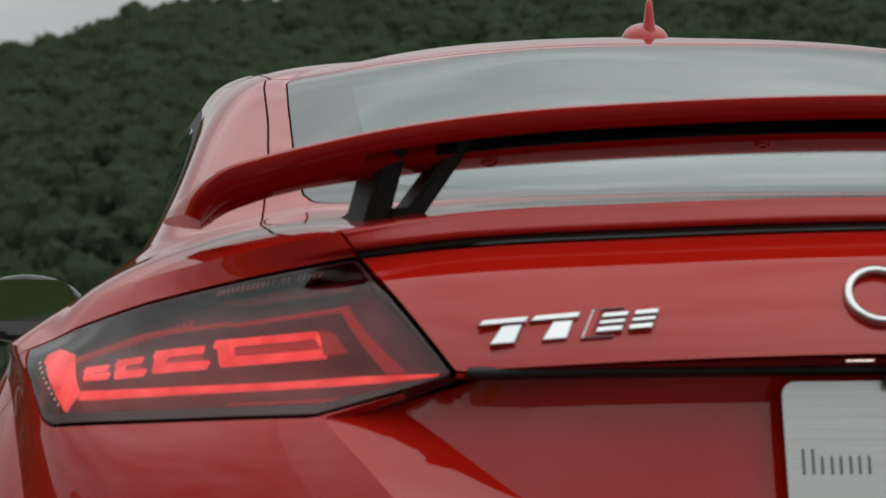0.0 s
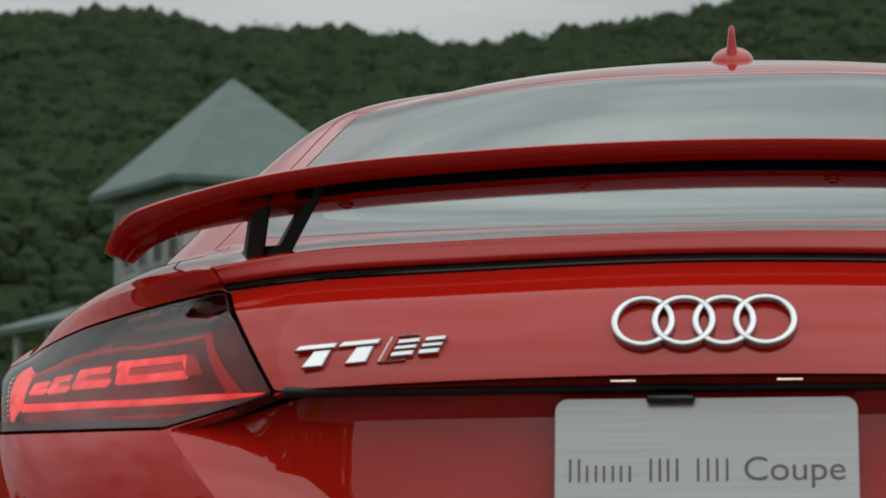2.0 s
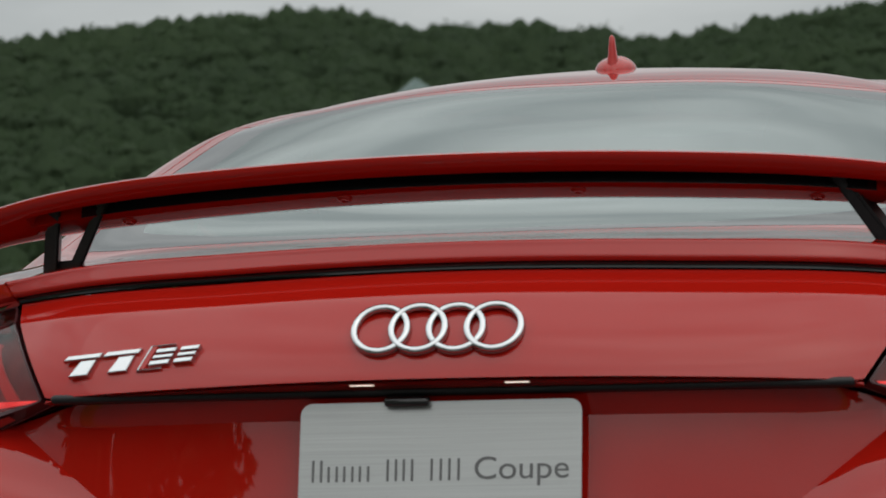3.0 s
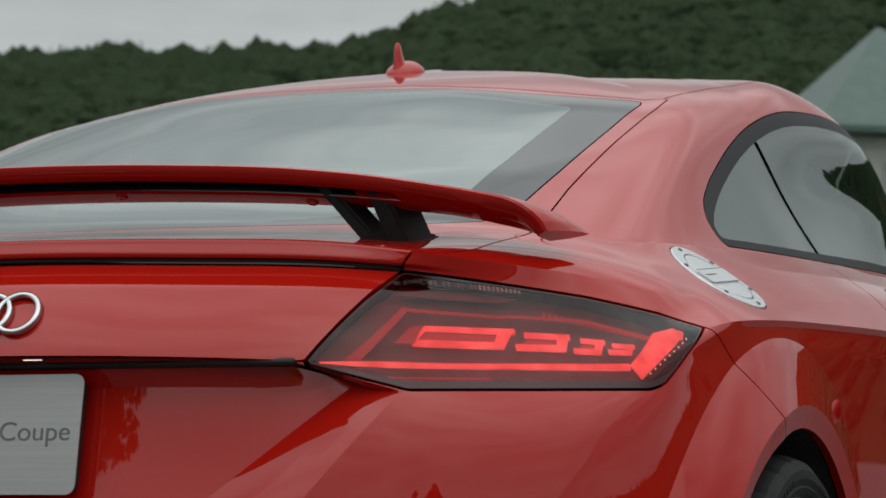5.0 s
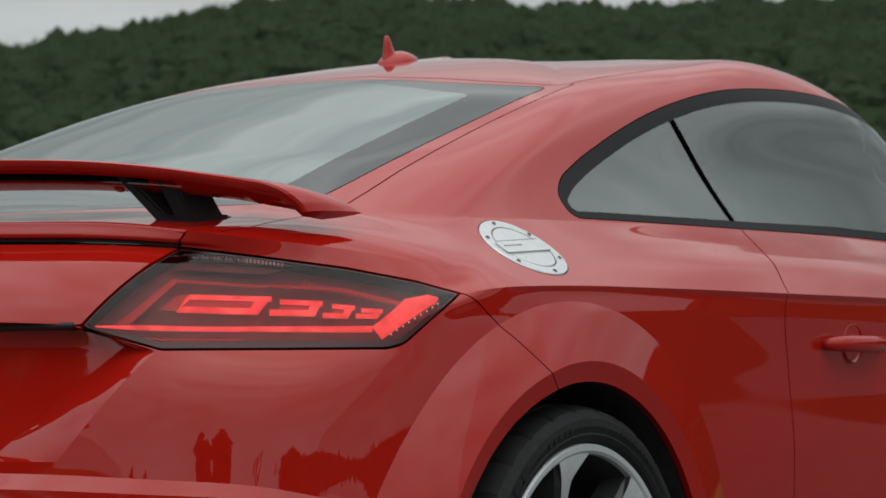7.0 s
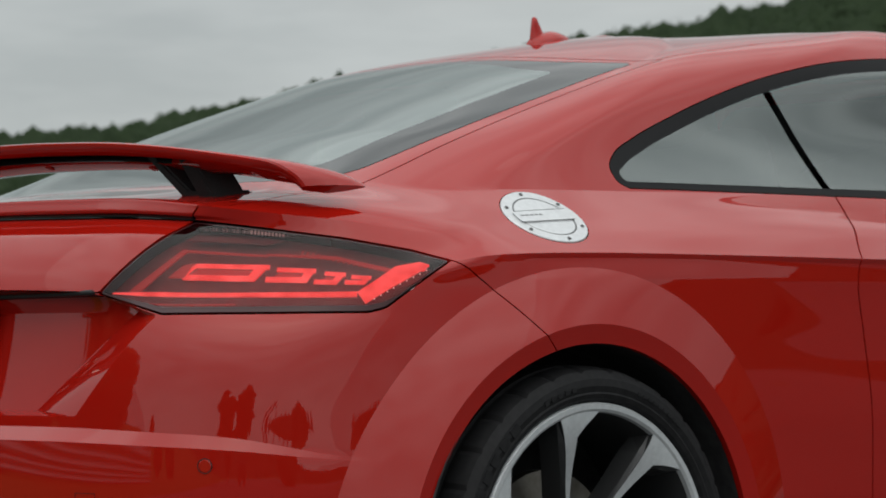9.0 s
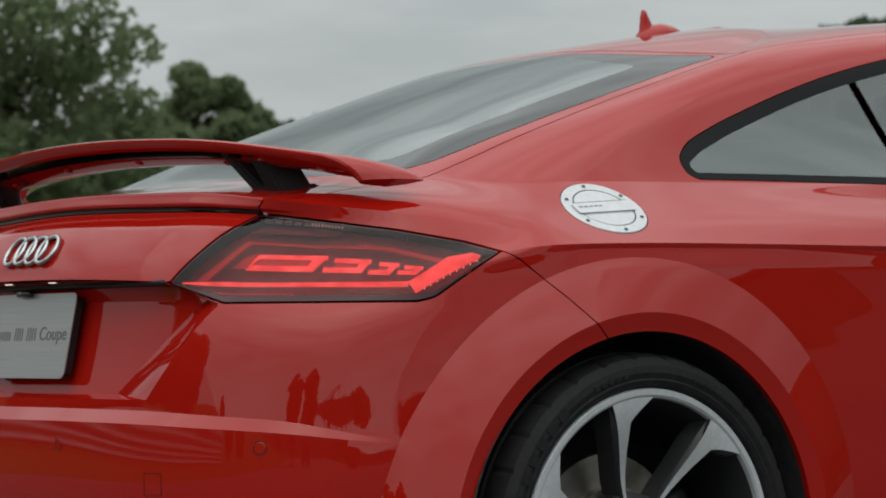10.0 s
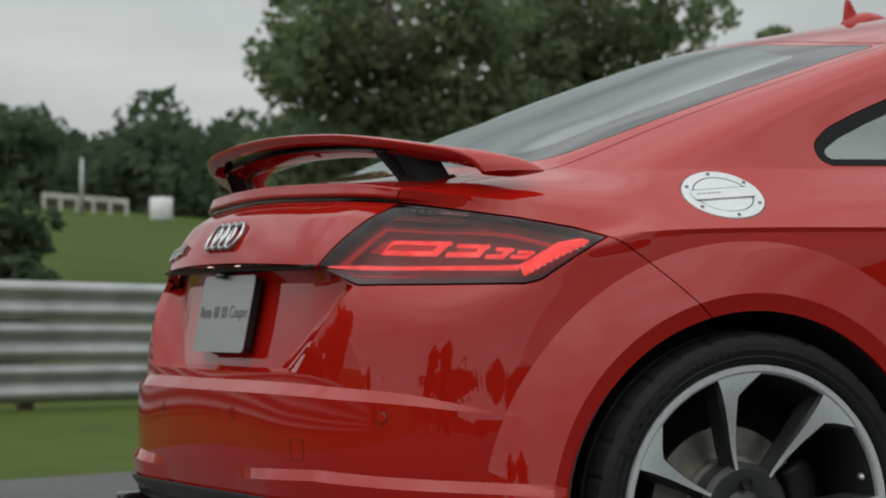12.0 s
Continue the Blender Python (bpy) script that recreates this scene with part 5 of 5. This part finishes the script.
# ---- lower tail: black honeycomb insert and diffuser ----
def diffuser():
    root = new("rear_diffuser")
    root.parent = car
    root["label"] = "black lower bumper insert with honeycomb mesh"
    verts, faces = [], []
    n = 40
    for j, z in enumerate((.345, .338, .25, .205)):
        for k in range(n + 1):
            x = -.60 + 1.20 * k / n
            p, nn = tail_point(x, max(z, .21))
            out = (.006, .010, -.012, -.01)[j]
            verts.append(p + nn * out)
    for j in range(3):
        for k in range(n):
            a = j * (n + 1) + k
            faces.append((a, a + 1, a + n + 2, a + n + 1))
    mesh_object("insert", verts, faces, SATIN_BLACK, root)
    # honeycomb ribs
    bm = bmesh.new()
    s = .0115
    row = 0
    z = .262
    while z < .330:
        x = -.52 + (s * .87 if row % 2 else 0)
        while x < .52:
            p, nn = tail_point(x, z)
            q = nn.to_track_quat("Z", "Y").to_matrix()
            ring_o = [bm.verts.new(p + nn * .004 + q @ Vector((s * math.cos(math.tau * k / 6), s * math.sin(math.tau * k / 6), 0))) for k in range(6)]
            ring_i = [bm.verts.new(p + nn * .004 + q @ Vector((s * .78 * math.cos(math.tau * k / 6), s * .78 * math.sin(math.tau * k / 6), 0))) for k in range(6)]
            ring_b = [bm.verts.new(v.co - nn * .010) for v in ring_i]
            for k in range(6):
                bm.faces.new((ring_o[k], ring_o[(k + 1) % 6], ring_i[(k + 1) % 6], ring_i[k]))
                bm.faces.new((ring_i[k], ring_i[(k + 1) % 6], ring_b[(k + 1) % 6], ring_b[k]))
            x += s * 1.74
        z += s * 1.5
        row += 1
    tagged(part("honeycomb", bm, GLOSS_BLACK, root, smooth=False), kind="stuff")
    for sx in (-1, 1):
        bm = bmesh.new()
        box(bm, (sx * .585 - .02, -.74, .20), (sx * .585 + .02, -.60, .300), .008)
        part("end_fin", bm, GLOSS_BLACK, root)
    bm = bmesh.new()
    box(bm, (-.56, -.785, .238), (.56, -.70, .252), .004)
    part("blade", bm, GLOSS_BLACK, root)


diffuser()


# ---- guard rail: three stacked corrugated beams on posts ----
def guard_rail():
    rail = new("guard_rail")
    tagged(rail, "weathered galvanised guard rail of three corrugated beams", "guard rail")
    # cross-section of one beam: depth outward against height
    wave = [(.000, .000), (.012, .012), (.060, .045), (.066, .070), (.060, .095), (.010, .135), (.004, .155), (.010, .175), (.060, .215), (.066, .240), (.060, .265), (.012, .298), (.000, .310)]
    length = 4.0
    for b in range(3):
        z0 = .055 + b * .322
        for k in range(-7, 9):
            verts, faces = [], []
            for i in range(2):
                c = RAIL_A + RAIL_D * (k * length + i * (length + .18))
                for d, h in wave:
                    q = c - RAIL_N * (d + (.003 if i == 0 else 0))
                    verts.append((q.x, q.y, z0 + h))
            for i in range(2):
                c = RAIL_A + RAIL_D * (k * length + i * (length + .18))
                for d, h in wave:
                    q = c - RAIL_N * (d - .004)
                    verts.append((q.x, q.y, z0 + h))
            m = len(wave)
            for j in range(m - 1):
                faces.append((j, j + 1, m + j + 1, m + j))
                faces.append((2 * m + j + 1, 2 * m + j, 3 * m + j, 3 * m + j + 1))
            faces.append((m - 1, 2 * m - 1, 4 * m - 1, 3 * m - 1))
            faces.append((0, m, 3 * m, 2 * m))
            mesh_object("beam", verts, faces, STEEL, rail)
    for k in range(-14, 18):
        c = RAIL_A + RAIL_D * (k * 2.0 + .3)
        bm = bmesh.new()
        c = c + RAIL_N * .09
        box(bm, (c.x - .07, c.y - .06, -.05), (c.x + .07, c.y + .06, .98), .006)
        part("post", bm, BARK, rail, "timber post")


guard_rail()


# ---- trees ----
def leaf_cloud(clumps, leaves, size, seed):
    """Many small leaf blades gathered in clumps: centre and radius each."""
    rng = np.random.RandomState(seed)
    pts = []
    for (cx, cy, cz), rad in clumps:
        n = max(6, int(leaves * rad ** 2))
        d = rng.normal(size=(n, 3))
        d /= np.linalg.norm(d, axis=1, keepdims=True)
        r = rad * rng.uniform(.35, 1.0, n) ** .5
        pts.append(np.array((cx, cy, cz)) + d * r[:, None] * np.array((1, 1, .8)))
    c = np.concatenate(pts)
    n = len(c)
    a = rng.normal(size=(n, 3))
    a /= np.linalg.norm(a, axis=1, keepdims=True)
    b = np.cross(a, rng.normal(size=(n, 3)))
    b /= np.linalg.norm(b, axis=1, keepdims=True)
    s = size * rng.uniform(.6, 1.4, n)[:, None]
    quad = np.stack([c - a * s, c - b * s * .55, c + a * s, c + b * s * .55], 1).reshape(-1, 3)
    return quad, [tuple(range(4 * i, 4 * i + 4)) for i in range(n)]


def tree(x, y, height, spread, label, seed, leaves=160, size=.16, low=.18, base=None, green=LEAF):
    rng = random.Random(seed)
    z0 = ground_height(x, y) if base is None else base
    root = new("tree")
    root.location = (x, y, z0)
    tagged(root, label, "tree")
    bm = bmesh.new()
    tube(bm, (0, 0, -.2), (spread * .03, 0, height * .45), height * .028, height * .018, 10)
    tube(bm, (spread * .03, 0, height * .45), (0, spread * .03, height * .85), height * .018, height * .006, 8)
    part("trunk", bm, BARK, root)
    mid, half = height * (1 + low) / 2, height * (1 - low) / 2
    clumps = [((0, 0, mid), spread * .40)]
    for k in range(40):
        d = Vector((rng.gauss(0, 1), rng.gauss(0, 1), rng.gauss(0, 1))).normalized() * rng.uniform(.12, 1.0) ** .45
        end = Vector((d.x * spread * .80, d.y * spread * .80, mid + d.z * (half - spread * .16)))
        start = Vector((0, 0, max(height * .12, min(end.z - .3, end.z - math.hypot(end.x, end.y) * .7))))
        bm = bmesh.new()
        tube(bm, start, end, height * .007, height * .002, 6)
        part("limb", bm, BARK, root)
        clumps.append((tuple(end), spread * rng.uniform(.20, .32)))
        for j in range(5):
            q = end + Vector((rng.uniform(-1, 1), rng.uniform(-1, 1), rng.uniform(-.8, .8))) * spread * .28
            clumps.append((tuple(q), spread * rng.uniform(.08, .18)))
    v, f = leaf_cloud(clumps, leaves, size, seed)
    mesh_object("crown", v, f, green, root, smooth=False)
    return root


EYE = Vector((4.9, -2.85))


def polar(az, dist, eye=EYE):
    return eye.x - dist * math.sin(radians(az)), eye.y + dist * math.cos(radians(az))


FAR_EYE = Vector((5.36, -2.53))
for az, dist, h, sp, sd in ((67.9, 60, 9.6, 3.5, 3), (63.7, 63, 9.3, 3.75, 4)):
    x, y = polar(az, dist, FAR_EYE)
    tree(x, y, h, sp, "broad leafy green tree beyond the guard rail", sd, 230, .12, .14)
x, y = polar(59.1, 85, Vector((4.6, -3.05)))
tree(x, y, 9.4 - ground_height(x, y), 3.0, "small round-crowned green tree in the field", 5, 760, .15, .34)
x, y = polar(76.6, 30, FAR_EYE)
tree(x, y, 2.3, 1.1, "dark bushy tree behind the guard rail", 6, 620, .09, .05, green=FAR_LEAF)
x, y = polar(70.3, 30, FAR_EYE)
tree(x, y, 1.6, .42, "small dark bush beside the guard rail", 8, 1500, .06, .05, green=FAR_LEAF)
# behind the camera, seen mirrored in the paint
TAIL = Vector((.65, -.62))
for az, dist, h, sp, sd in ((147, 22, 9.2, 4.6, 11), (131, 26, 4.2, 3.4, 12), (121, 27, 3.6, 3.0, 13), (173, 36, 2.9, 1.5, 15), (-178, 35, 2.6, 1.3, 16), (-173, 36, 2.2, 1.3, 17),
                            (-154, 30, 5.6, 1.7, 18), (-147, 30, 6.2, 2.0, 19), (-122, 36, 2.6, 2.2, 20)):
    x, y = polar(az, dist, TAIL)
    tree(x, y, h, sp, "tall drooping green tree at the paddock edge" if h > 8 else "slim green tree at the edge of the paddock" if h > 5 else "low green bush at the paddock edge", sd, 420 / min(1.0, sp / 3) ** 2, .16, .06, 0)


def boom_crane():
    """A small crane with a slanted lattice boom, parked behind the camera."""
    root = new("crane")
    x, y = polar(-137, 30, TAIL)
    root.matrix_world = pose(x, y, 0, 0, 0, 180 - 137)
    tagged(root, "dark metal crane with a slanted lattice boom", "crane")
    bm = bmesh.new()
    box(bm, (-2.5, -.7, .35), (-.7, .7, 1.0), .08)
    part("base", bm, SATIN_BLACK, root)
    for sx in (-2.2, -1.0):
        v, f = lathe([(-.8, 0), (-.8, .36), (-.72, .40), (.72, .40), (.8, .36), (.8, 0)], 24)
        mesh_object("wheel", [(sx + qy, qx, .40 + qz) for qx, qy, qz in v], f, RUBBER, root)
    bm = bmesh.new()
    tube(bm, (-2.2, 0, .9), (1.9, 0, 2.6), .07, .06)
    tube(bm, (-2.2, 0, 1.3), (1.9, 0, 2.85), .05, .05)
    for k in range(9):
        u, w = k / 9, (k + .6) / 9
        tube(bm, (-2.2 + 4.1 * u, 0, .9 + 1.7 * u), (-2.2 + 4.1 * w, 0, 1.3 + 1.55 * w), .03, .03, 8)
    part("boom", bm, SATIN_BLACK, root)
    bm = bmesh.new()
    tube(bm, (1.8, 0, 2.7), (1.7, 0, .5), .09, .09)
    box(bm, (1.45, -.2, .3), (1.95, .2, .6), .04)
    part("hanging_arm", bm, SATIN_BLACK, root)


boom_crane()


# ---- wooded hills all round ----
SKY_AZ = [-180, -120, -90, -60, -40, -30, -14, -6, 0, 1.5, 3, 4.5, 5.8, 6.7, 7.5, 8.7, 10, 12, 13.3, 14.5, 16, 18, 20.3, 21.6, 22.9, 24, 26, 28.5, 30, 33, 36, 38,
          40.3, 43.9, 50.2, 54, 56.4, 60, 70, 90, 110, 130, 150, 180]
SKY_EL = [2.4, 2.4, 2.6, 3.6, 6.5, 9.3, 11.2, 11.3, 10.9, 10.4, 10.0, 9.85, 9.65, 9.5, 9.6, 9.75, 9.78, 9.85, 10.1, 10.2, 10.1, 9.87, 9.5, 9.2, 8.65, 8.45, 8.4, 8.48, 8.31, 8.43, 8.6, 8.4,
          7.87, 7.29, 6.14, 5.3, 5.1, 4.5, 4.1, 4.2, 5.0, 4.0, 2.6, 2.4]
HILL_EYE = Vector((2.4, -3.4))


def skyline(az):
    return float(np.interp((az + 180) % 360 - 180, SKY_AZ, SKY_EL))


def hill_point(az, f):
    """A place on the hillside: f 0 at its foot, 1 on the ridge."""
    near = 150 + 40 * smooth01(50, 80, abs(az - 10))
    far = 420
    d = near + (far - near) * f
    x, y = polar(az, d, HILL_EYE)
    foot = ground_height(x, y) - 1
    top = .65 + far * math.tan(radians(skyline(az))) - 3.2
    g = f ** .92
    z = foot + (top - foot) * g + 3.0 * noise.noise((x * .012, y * .012, 3)) * (1 - f)
    return Vector((x, y, z))


verts, faces = [], []
azs = [k * 2.0 - 180 for k in range(180)]
for az in azs:
    for j in range(13):
        verts.append(hill_point(az, j / 12))
    far = hill_point(az, 1)
    verts.append(far + Vector((far.x * .4, far.y * .4, -30)))
for i in range(len(azs)):
    p, q = i * 14, ((i + 1) % len(azs)) * 14
    for j in range(13):
        faces.append((p + j, p + j + 1, q + j + 1, q + j))
hills = mesh_object("hills", verts, faces, WOODS)
tagged(hills, "dark green wooded hills around the place", "hills", kind="structure")

# tree crowns over the hillsides: rough clumps of leaves
rng = np.random.RandomState(7)
ico = bmesh.new()
bmesh.ops.create_icosphere(ico, subdivisions=1, radius=1)
ico_v = np.array([v.co[:] for v in ico.verts])
ico_f = np.array([[v.index for v in f.verts] for f in ico.faces])
ico.free()
vs, fs = [], []
count = 0
clumps = []
for k in range(13000):
    seen = k < 11800
    az = rng.uniform(-17, 62) if seen else rng.uniform(-180, 180)
    f = rng.uniform(0.0, 1.0) ** .8
    c = hill_point(az, f)
    r = rng.uniform(1.25, 2.7) * (.75 + .45 * f)
    bump = 1 + .16 * rng.standard_normal((len(ico_v), 1)).clip(-1.5, 1.5)
    vs.append(ico_v * bump * np.array((r, r, r * rng.uniform(.8, 1.25))) * .86 + np.array(c) + np.array((0, 0, r * .35)))
    fs.append(ico_f + count * len(ico_v))
    clumps.append(((c.x, c.y, c.z + r * .4), r * 1.12))
    count += 1
v2, f2 = leaf_cloud(clumps, 5.5, .42, 33)
core = np.concatenate(vs)
woods = mesh_object("far_woods", np.concatenate([core, v2]), [tuple(t) for t in np.concatenate(fs)] + [tuple(i + len(core) for i in q) for q in f2], WOODS, smooth=False)
tagged(woods, "dense summer woodland crowns covering the hills", "woods", kind="stuff")

# a low line of trees across the far side of the field
clumps = []
for k in range(150):
    az = 60 + 30 * k / 150 + rng.uniform(-.3, .3)
    d = rng.uniform(140, 165)
    x, y = polar(az, d)
    top = .65 + d * math.tan(radians(3.5 + .4 * math.sin(az * 2.1) + .35 * math.sin(az * 5.3)))
    z0 = ground_height(x, y)
    for j in range(4):
        clumps.append(((x + rng.uniform(-1, 1), y + rng.uniform(-1, 1), z0 + (top - z0) * (.15 + .27 * j)), rng.uniform(1.3, 2.4)))
v, f = leaf_cloud(clumps, 26, .42, 21)
tagged(mesh_object("tree_line", v, f, FAR_LEAF, smooth=False), "dark line of trees across the far field", "woods", kind="stuff")


# ---- pavilion with a green hipped roof ----
def pavilion():
    house = new("house")
    d = 110
    x, y = polar(11.37, d, Vector((-.14, -3.5)))
    house.matrix_world = pose(x, y, 3.6, 0, 0, 11.37 + 24)
    tagged(house, "white two-storey pavilion with a green hipped roof", "house")
    w = 3.4
    up, eave, apex = 5.5, 9.6, 14.0
    bm = bmesh.new()
    box(bm, (-w - 2, -w - 2, 0), (w + 2, w + 2, 4.3))
    part("lower_wall", bm, WHITE_WOOD, house, smooth=False)
    bm = bmesh.new()
    box(bm, (-w, -w, up - .5), (w, w, eave))
    part("upper_wall", bm, WHITE_WOOD, house, smooth=False)
    def hip(name, half, z0, top_half, z1, thick=.25):
        bm = bmesh.new()
        lo = [bm.verts.new((sx * half, sy * half, z0)) for sx, sy in ((-1, -1), (1, -1), (1, 1), (-1, 1))]
        lb = [bm.verts.new((v.co.x, v.co.y, z0 - thick)) for v in lo]
        hi = [bm.verts.new((sx * top_half, sy * top_half, z1)) for sx, sy in ((-1, -1), (1, -1), (1, 1), (-1, 1))]
        for k in range(4):
            bm.faces.new((lo[k], lo[(k + 1) % 4], hi[(k + 1) % 4], hi[k]))
            bm.faces.new((lb[k], lb[(k + 1) % 4], lo[(k + 1) % 4], lo[k]))
        bm.faces.new(hi)
        bm.faces.new(lb[::-1])
        return part(name, bm, GREEN_ROOF, house, "green metal roof", smooth=False)
    top = hip("roof", w + .9, eave, .05, apex)
    hip("porch_roof", w + 4.4, 4.25, w, up + .1)
    for side in range(4):
        turn = pose(0, 0, 0, 0, 0, 90 * side)
        for j, (z0, z1) in enumerate(((.8, 3.0), (6.6, 8.3))):
            out = w + 2 if j == 0 else w
            for cx in ((-4.4, -2.7, -.9, .9, 2.7, 4.4) if j == 0 else (-2.3, -.8, .8, 2.3)):
                bm = bmesh.new()
                box(bm, (cx - .42, -out - .05, z0), (cx + .42, -out + .02, z1), 0, turn)
                win = part("window", bm, DARK_PANE, house, smooth=False)
                bm = bmesh.new()
                for lo, hi in (((cx - .52, -out - .10, z0 - .1), (cx - .42, -out, z1 + .1)), ((cx + .42, -out - .10, z0 - .1), (cx + .52, -out, z1 + .1)),
                               ((cx - .42, -out - .10, z1), (cx + .42, -out, z1 + .1)), ((cx - .42, -out - .10, z0 - .1), (cx + .42, -out, z0)), ((cx - .03, -out - .08, z0), (cx + .03, -out, z1)),
                               ((cx - .42, -out - .08, (z0 + z1) / 2 - .03), (cx + .42, -out, (z0 + z1) / 2 + .03))):
                    box(bm, lo, hi, 0, turn)
                part("window_frame", bm, WHITE_WOOD, win, smooth=False)
        for cx in (-w - 4.1, -3.6, 0, 3.6):
            bm = bmesh.new()
            box(bm, (cx - .12, -w - 4.2, -1.5), (cx + .12, -w - 3.96, 4.1), 0, turn)
            part("porch_post", bm, WHITE_WOOD, house, smooth=False)
        bm = bmesh.new()
        box(bm, (-w - .12, -w - .12, up), (-w + .14, -w + .14, eave - .1), 0, turn)
        part("corner_board", bm, WHITE_WOOD, house, smooth=False)
        bm = bmesh.new()
        box(bm, (-w - .06, -w - .08, eave - .7), (w + .06, -w, eave - .35), 0, turn)
        part("trim_board", bm, WHITE_WOOD, house, smooth=False)
    bm = bmesh.new()
    box(bm, (-w - 4.4, -w - 4.4, -1.6), (w + 4.4, w + 4.4, .0))
    part("plinth", bm, STEEL, house, smooth=False)


pavilion()

# ---- far field: rail fence, pole and a wrapped bale ----
FENCE_WHITE = material("white_fence_paint", (0.62, 0.62, 0.58), 0.6)
grain(FENCE_WHITE, (0.36, 0.36, 0.33), (0.5, 0.5, 0.47), 1.5, 5.0)
fence = new("field_fence")
tagged(fence, "low board fence with a white top rail in the field", "fence")
prev = None
for k in range(6):
    x, y = polar(73.1 + .33 * k, 130, Vector((5.36, -2.53)))
    z = ground_height(x, y)
    bm = bmesh.new()
    box(bm, (x - .08, y - .08, z - .3), (x + .08, y + .08, z + .78))
    part("fence_post", bm, FENCE_WHITE, fence, smooth=False)
    if prev:
        for h, half in ((.20, .06), (.42, .06), (.66, .12)):
            bm = bmesh.new()
            a, b = Vector((prev[0], prev[1], prev[2] + h)), Vector((x, y, z + h))
            dirn = (b - a).normalized()
            m = Matrix.Translation((a + b) / 2) @ dirn.to_track_quat("X", "Z").to_matrix().to_4x4()
            ln = (b - a).length / 2
            box(bm, (-ln, -.03, -half), (ln, .03, half), 0, m)
            part("fence_board", bm, FENCE_WHITE if h > .6 else BARK, fence, "" if h > .6 else "bare brown board", smooth=False)
    prev = (x, y, z)
x, y = polar(72.4, 126, Vector((5.36, -2.53)))
v, f = lathe([(0, 0), (0, .46), (.06, .52), (.98, .52), (1.05, .46), (1.05, 0)], 28, "z")
WRAP = material("white_wrap", (0.72, 0.73, 0.74), 0.4)
grain(WRAP, (0.62, 0.63, 0.64), (0.78, 0.79, 0.80), 3.0, 5.0, 0.3, depth=0.04)
bale = mesh_object("hay_bale", [(px + x, py + y, pz + ground_height(x, y) - .02) for px, py, pz in v], f, WRAP)
tagged(bale, "round hay bale wrapped in white plastic", "hay bale")
x, y = polar(74.0, 124, Vector((5.36, -2.53)))
bm = bmesh.new()
tube(bm, (x, y, ground_height(x, y) - .3), (x, y, ground_height(x, y) + 2.5), .10, .08, 10)
tagged(part("utility_pole", bm, STEEL), "thin pale grey metal pole in the field", "pole")
